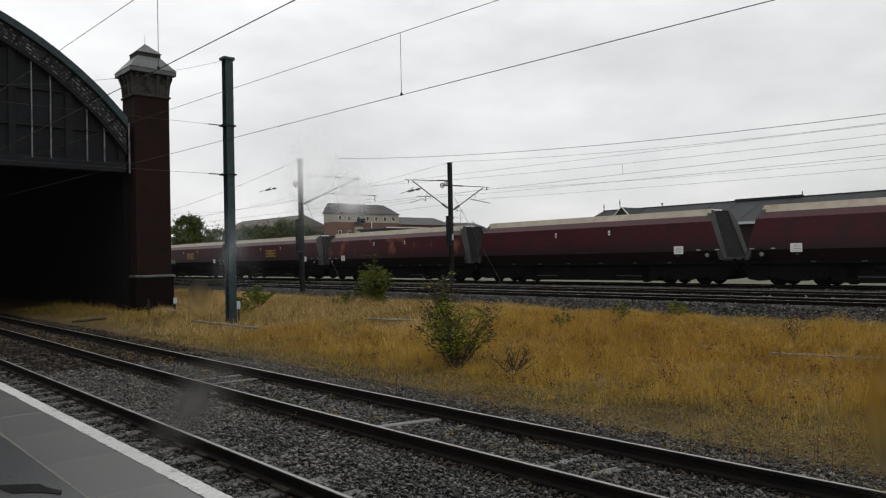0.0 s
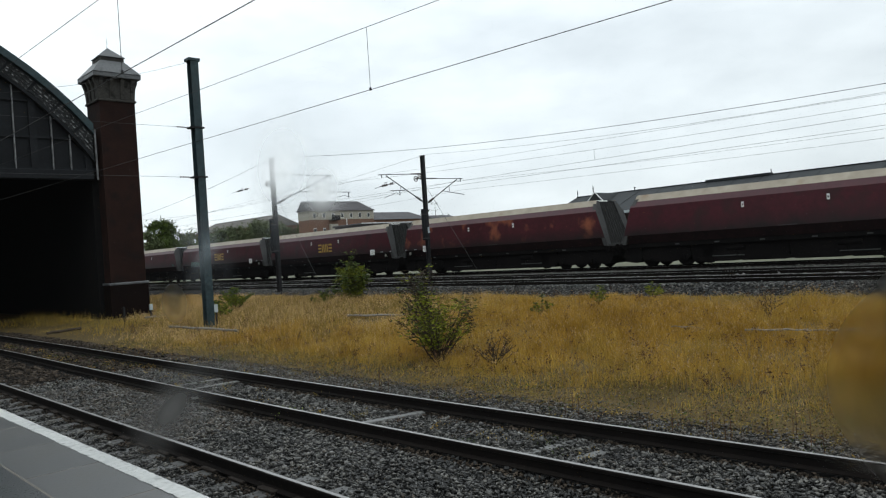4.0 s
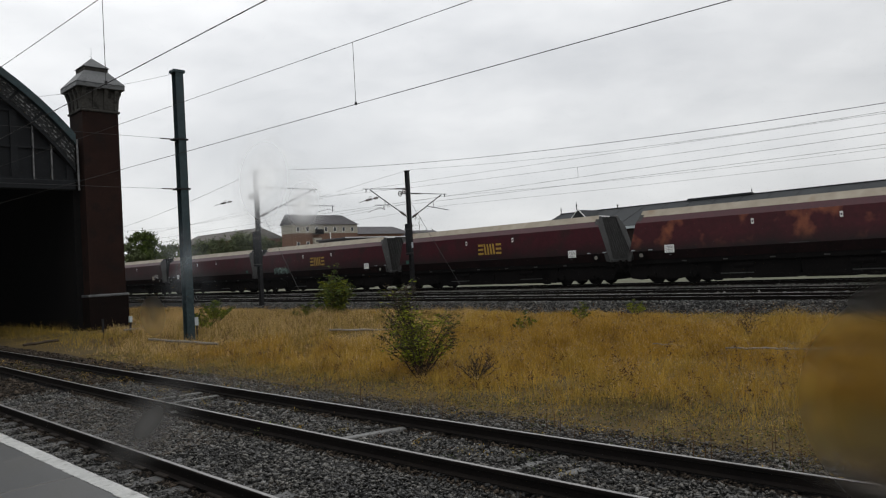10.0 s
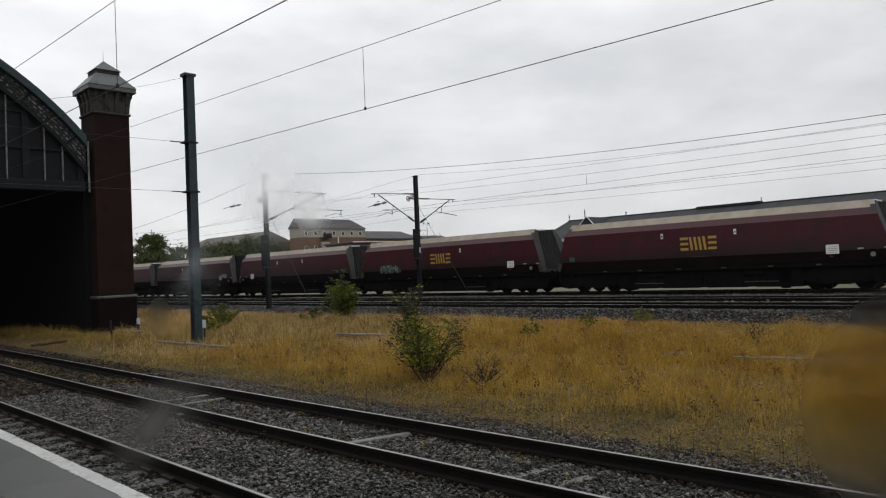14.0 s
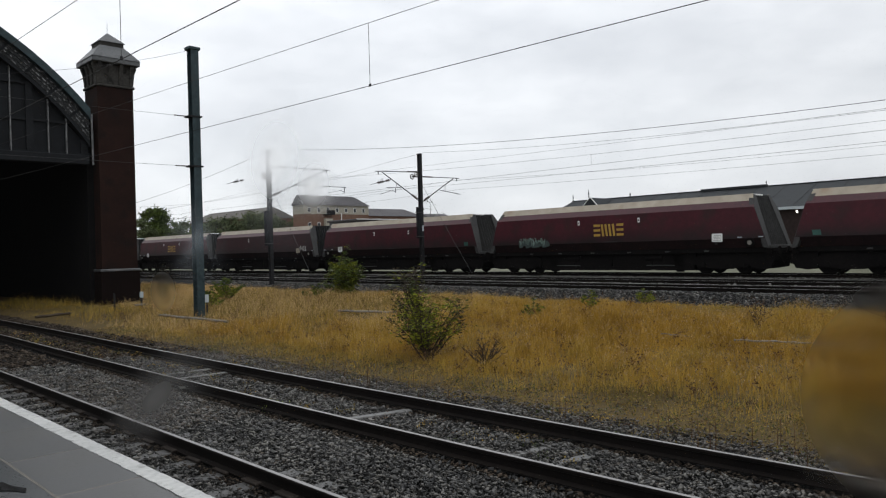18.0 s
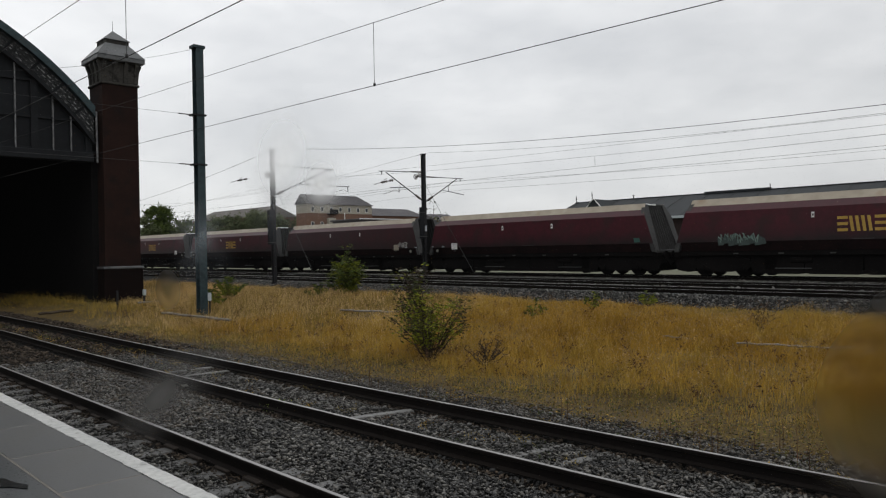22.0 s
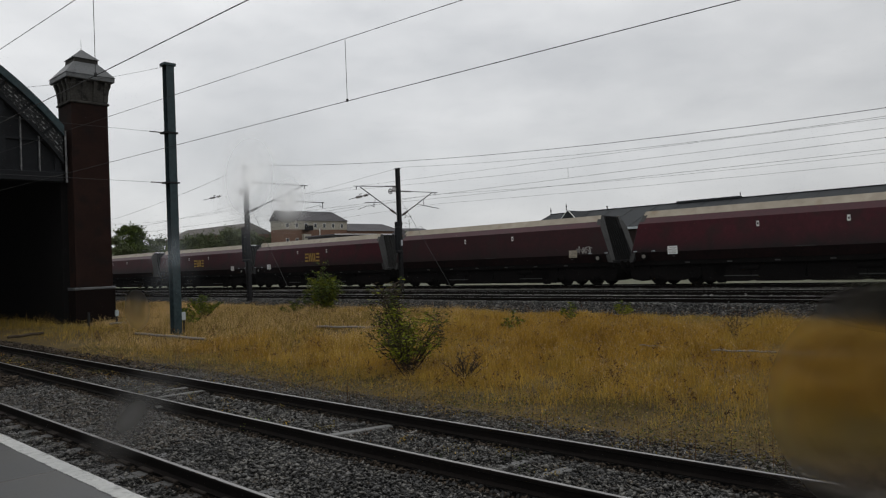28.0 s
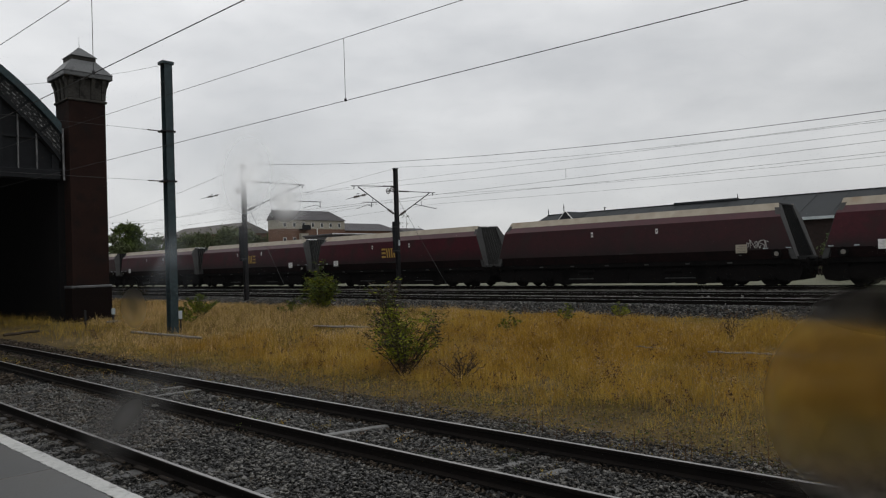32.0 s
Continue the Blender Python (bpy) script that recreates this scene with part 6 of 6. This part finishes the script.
def single_stones():
    """The stones nearest to the window, each one its own piece of the ballast bed."""
    bed_ob = bpy.data.objects["ballast_bed"]
    rnd = random.Random(9)
    kinds = []
    for k in range(10):
        v = [(i * rnd.uniform(0.35, 1) * 0.034, j * rnd.uniform(0.35, 1) * 0.024, h * rnd.uniform(0.35, 1) * 0.016) for h in (-1, 1) for j in (-1, 1) for i in (-1, 1)]
        kinds.append(Shape().add(v, [(0, 2, 3, 1), (4, 5, 7, 6), (0, 1, 5, 4), (2, 6, 7, 3), (0, 4, 6, 2), (1, 3, 7, 5)]).mesh("stone", "stone_single"))
    for k in range(300):
        x, y = rnd.uniform(4.25, 5.95), rnd.uniform(4.2, 6.3)
        o = part("stone", kinds[k % 10], "", bed_ob)
        r = rnd.uniform(0.55, 1.1)
        o.matrix_basis = pose(x, y, -0.165 + rnd.uniform(-0.006, 0.012), rnd.gauss(0, 20), rnd.gauss(0, 20), rnd.uniform(0, 360)) @ Matrix.Diagonal((r, r, r, 1))


single_stones()


# ---- the carriage round the camera and its wet window ----
def see_through(name, kind):
    """Thin glass, or a smear on it: kind is glass, film or drop."""
    m = bpy.data.materials.new(name)
    m.use_nodes = True
    n, l = m.node_tree.nodes, m.node_tree.links
    n.remove(n["Principled BSDF"])
    out = n["Material Output"]
    clear = n.new("ShaderNodeBsdfTransparent")
    mix = n.new("ShaderNodeMixShader")
    l.new(clear.outputs[0], mix.inputs[1])
    l.new(mix.outputs[0], out.inputs["Surface"])
    if kind == "glass":
        clear.inputs["Color"].default_value = (0.985, 0.99, 0.985, 1)
        haze = n.new("ShaderNodeBsdfTranslucent")   # even haze added over the pane to lift the blacks
        mix.inputs[0].default_value = 0.0028
        l.new(haze.outputs[0], mix.inputs[2])
        return m
    co, ball, ns, mul = n.new("ShaderNodeTexCoord"), n.new("ShaderNodeTexGradient"), n.new("ShaderNodeTexNoise"), n.new("ShaderNodeMath")
    ball.gradient_type = "QUADRATIC_SPHERE"
    l.new(co.outputs["Object"], ball.inputs["Vector"])
    ns.inputs["Scale"].default_value, ns.inputs["Detail"].default_value = 2.2, 3
    l.new(co.outputs["Object"], ns.inputs["Vector"])
    lift = n.new("ShaderNodeMapRange")
    lift.inputs["From Min"].default_value, lift.inputs["From Max"].default_value = 0.3, 0.6
    l.new(ns.outputs["Fac"], lift.inputs["Value"])
    mul.operation = "MULTIPLY"
    l.new(ball.outputs["Fac"], mul.inputs[0])
    l.new(lift.outputs["Result"], mul.inputs[1])
    gain = n.new("ShaderNodeMath")
    gain.operation, gain.use_clamp = "MULTIPLY", True
    gain.inputs[1].default_value = {"film": 0.24, "blur": 1.1, "smudge": 1.15, "drop": 6.0, "murk": 1.6}[kind]
    l.new(mul.outputs[0] if kind in ("film", "murk") else ball.outputs["Fac"], gain.inputs[0])
    l.new(gain.outputs[0], mix.inputs[0])
    if kind in ("film", "smudge", "murk"):
        veil = n.new("ShaderNodeBsdfTranslucent")
        veil.inputs["Color"].default_value = {"film": (0.76, 0.82, 0.87, 1), "smudge": (0.13, 0.127, 0.122, 1), "murk": (0.05, 0.04, 0.03, 1)}[kind]
    else:
        veil = n.new("ShaderNodeBsdfRefraction")
        veil.inputs["Roughness"].default_value, veil.inputs["IOR"].default_value = 0.46 if kind == "drop" else 0.42, 1.03 if kind == "drop" else 1.06
        veil.inputs["Color"].default_value = (0.78, 0.75, 0.7, 1) if kind == "drop" else (0.98, 0.97, 0.95, 1)
    l.new(veil.outputs[0], mix.inputs[2])
    return m


M["blur"], M["smudge"] = see_through("thin_water_smear", "blur"), see_through("thick_water_smear", "smudge")
M["glass"], M["film"], M["drop"] = see_through("carriage_glass", "glass"), see_through("dried_rain_film", "film"), see_through("water_smear", "drop")
M["murk"] = see_through("dark_water", "murk")


def carriage():
    # unseen shell behind the window; it also holds sky light off the platform
    t = thing("carriage", "plain railway carriage side with a wet window", "carriage", kind="structure")
    M["lining"] = mat("grey_carriage_lining", (0.2, 0.2, 0.21), (0.3, 0.3, 0.31), 0.7, scale=8, big=0.5, bump=0.05)
    y0, y1, a, b, z0, z1 = -9.0, 9.0, -0.35, 6.5, 1.45, 3.2
    part("side_wall", Shape().box(0.3, y0, 0.3, 0.36, y1, z0).box(0.3, y0, z1, 0.36, y1, 3.5).box(0.3, y0, z0, 0.36, a, z1).box(0.3, b, z0, 0.36, y1, z1), "lining", t)
    part("far_wall", Shape().box(-2.46, y0, 0.3, -2.4, y1, 3.5), "lining", t)
    part("floor", Shape().box(-2.4, y0, 1.05, 0.3, y1, 1.15), "lining", t)
    part("roof", Shape().extrude([(-2.46, 3.5), (0.36, 3.5), (0.2, 3.68), (-0.3, 3.82), (-1.05, 3.88), (-1.8, 3.82), (-2.3, 3.68)],
                                 lambda x, z: (x, y0, z), lambda x, z: (x, y1, z)), "lining", t)
    for y in (y0, y1):
        part("end_wall", Shape().box(-2.4, y - 0.05, 1.15, 0.3, y, 3.5), "lining", t)
    w = part("window_pane", Shape().add([(0.33, a, z0), (0.33, a, z1), (0.33, b, z1), (0.33, b, z0)], [(0, 1, 2, 3)]), "glass", t, "clear carriage window glass")
    w.visible_shadow = False
    for i, (name, y, z, ry, rz, tilt, m) in enumerate(SMEARS):
        s = Shape()
        ring = [(math.cos(k * math.pi / 16), math.sin(k * math.pi / 16)) for k in range(32)]
        s.add([(0, p, q) for p, q in ring], [tuple(range(32))[::-1]])
        ob = part(name, s, m, w, "blurry rain smear on the glass")
        ob.matrix_basis = Matrix.LocRotScale((0.318 - 0.002 * i, y, z), Euler((radians(tilt), 0, 0)).to_quaternion(), (0.1, ry, rz))
        ob.visible_shadow = False


SMEARS = [  # name, along the window, height, half width, half height, tilt, kind
    ("rain_smear", 0.515, 2.325, 0.07, 0.06, 0, "blur"),
    ("rain_smear", 0.49, 2.32, 0.15, 0.085, 0, "film"),
    ("rain_smear", 0.455, 2.3, 0.04, 0.032, 0, "blur"),
    ("rain_smear", 0.718, 2.215, 0.056, 0.038, 0, "blur"),
    ("rain_smear", 0.735, 2.108, 0.19, 0.052, -24, "smudge"),
    ("rain_smear", 0.64, 2.268, 0.085, 0.055, 0, "film"),
    ("water_smear", 0.047, 2.188, 0.08, 0.066, 0, "drop"),
    ("water_smear", 0.045, 2.227, 0.056, 0.013, 0, "drop"),
    ("dirty_smear", 0.06, 2.16, 0.04, 0.026, 0, "murk"),
]
carriage()


# ---- what moves ----
def motions():
    for t, number in STORE["train"]:
        walk(t, rows_of_wagon(18.13 + PITCH * number + (0.1 if number < -2 else 0.0)))
        for w in t.children:
            if w.name.startswith("wheelset"):
                walk(w, turns_at(w.location.copy()))


def turns_at(axle):
    """Wheels roll with the way travelled; their radius is 0.46 m."""
    rows = []
    for k in range(161):
        s = float(np.interp(k / 5, [t for t, _ in TRAVEL], [d for _, d in TRAVEL]))
        rows.append((k / 5, Matrix.Translation(axle) @ Matrix.Rotation((TRAVEL[0][1] - s) / 0.46, 4, "X")))
    return rows


motions()
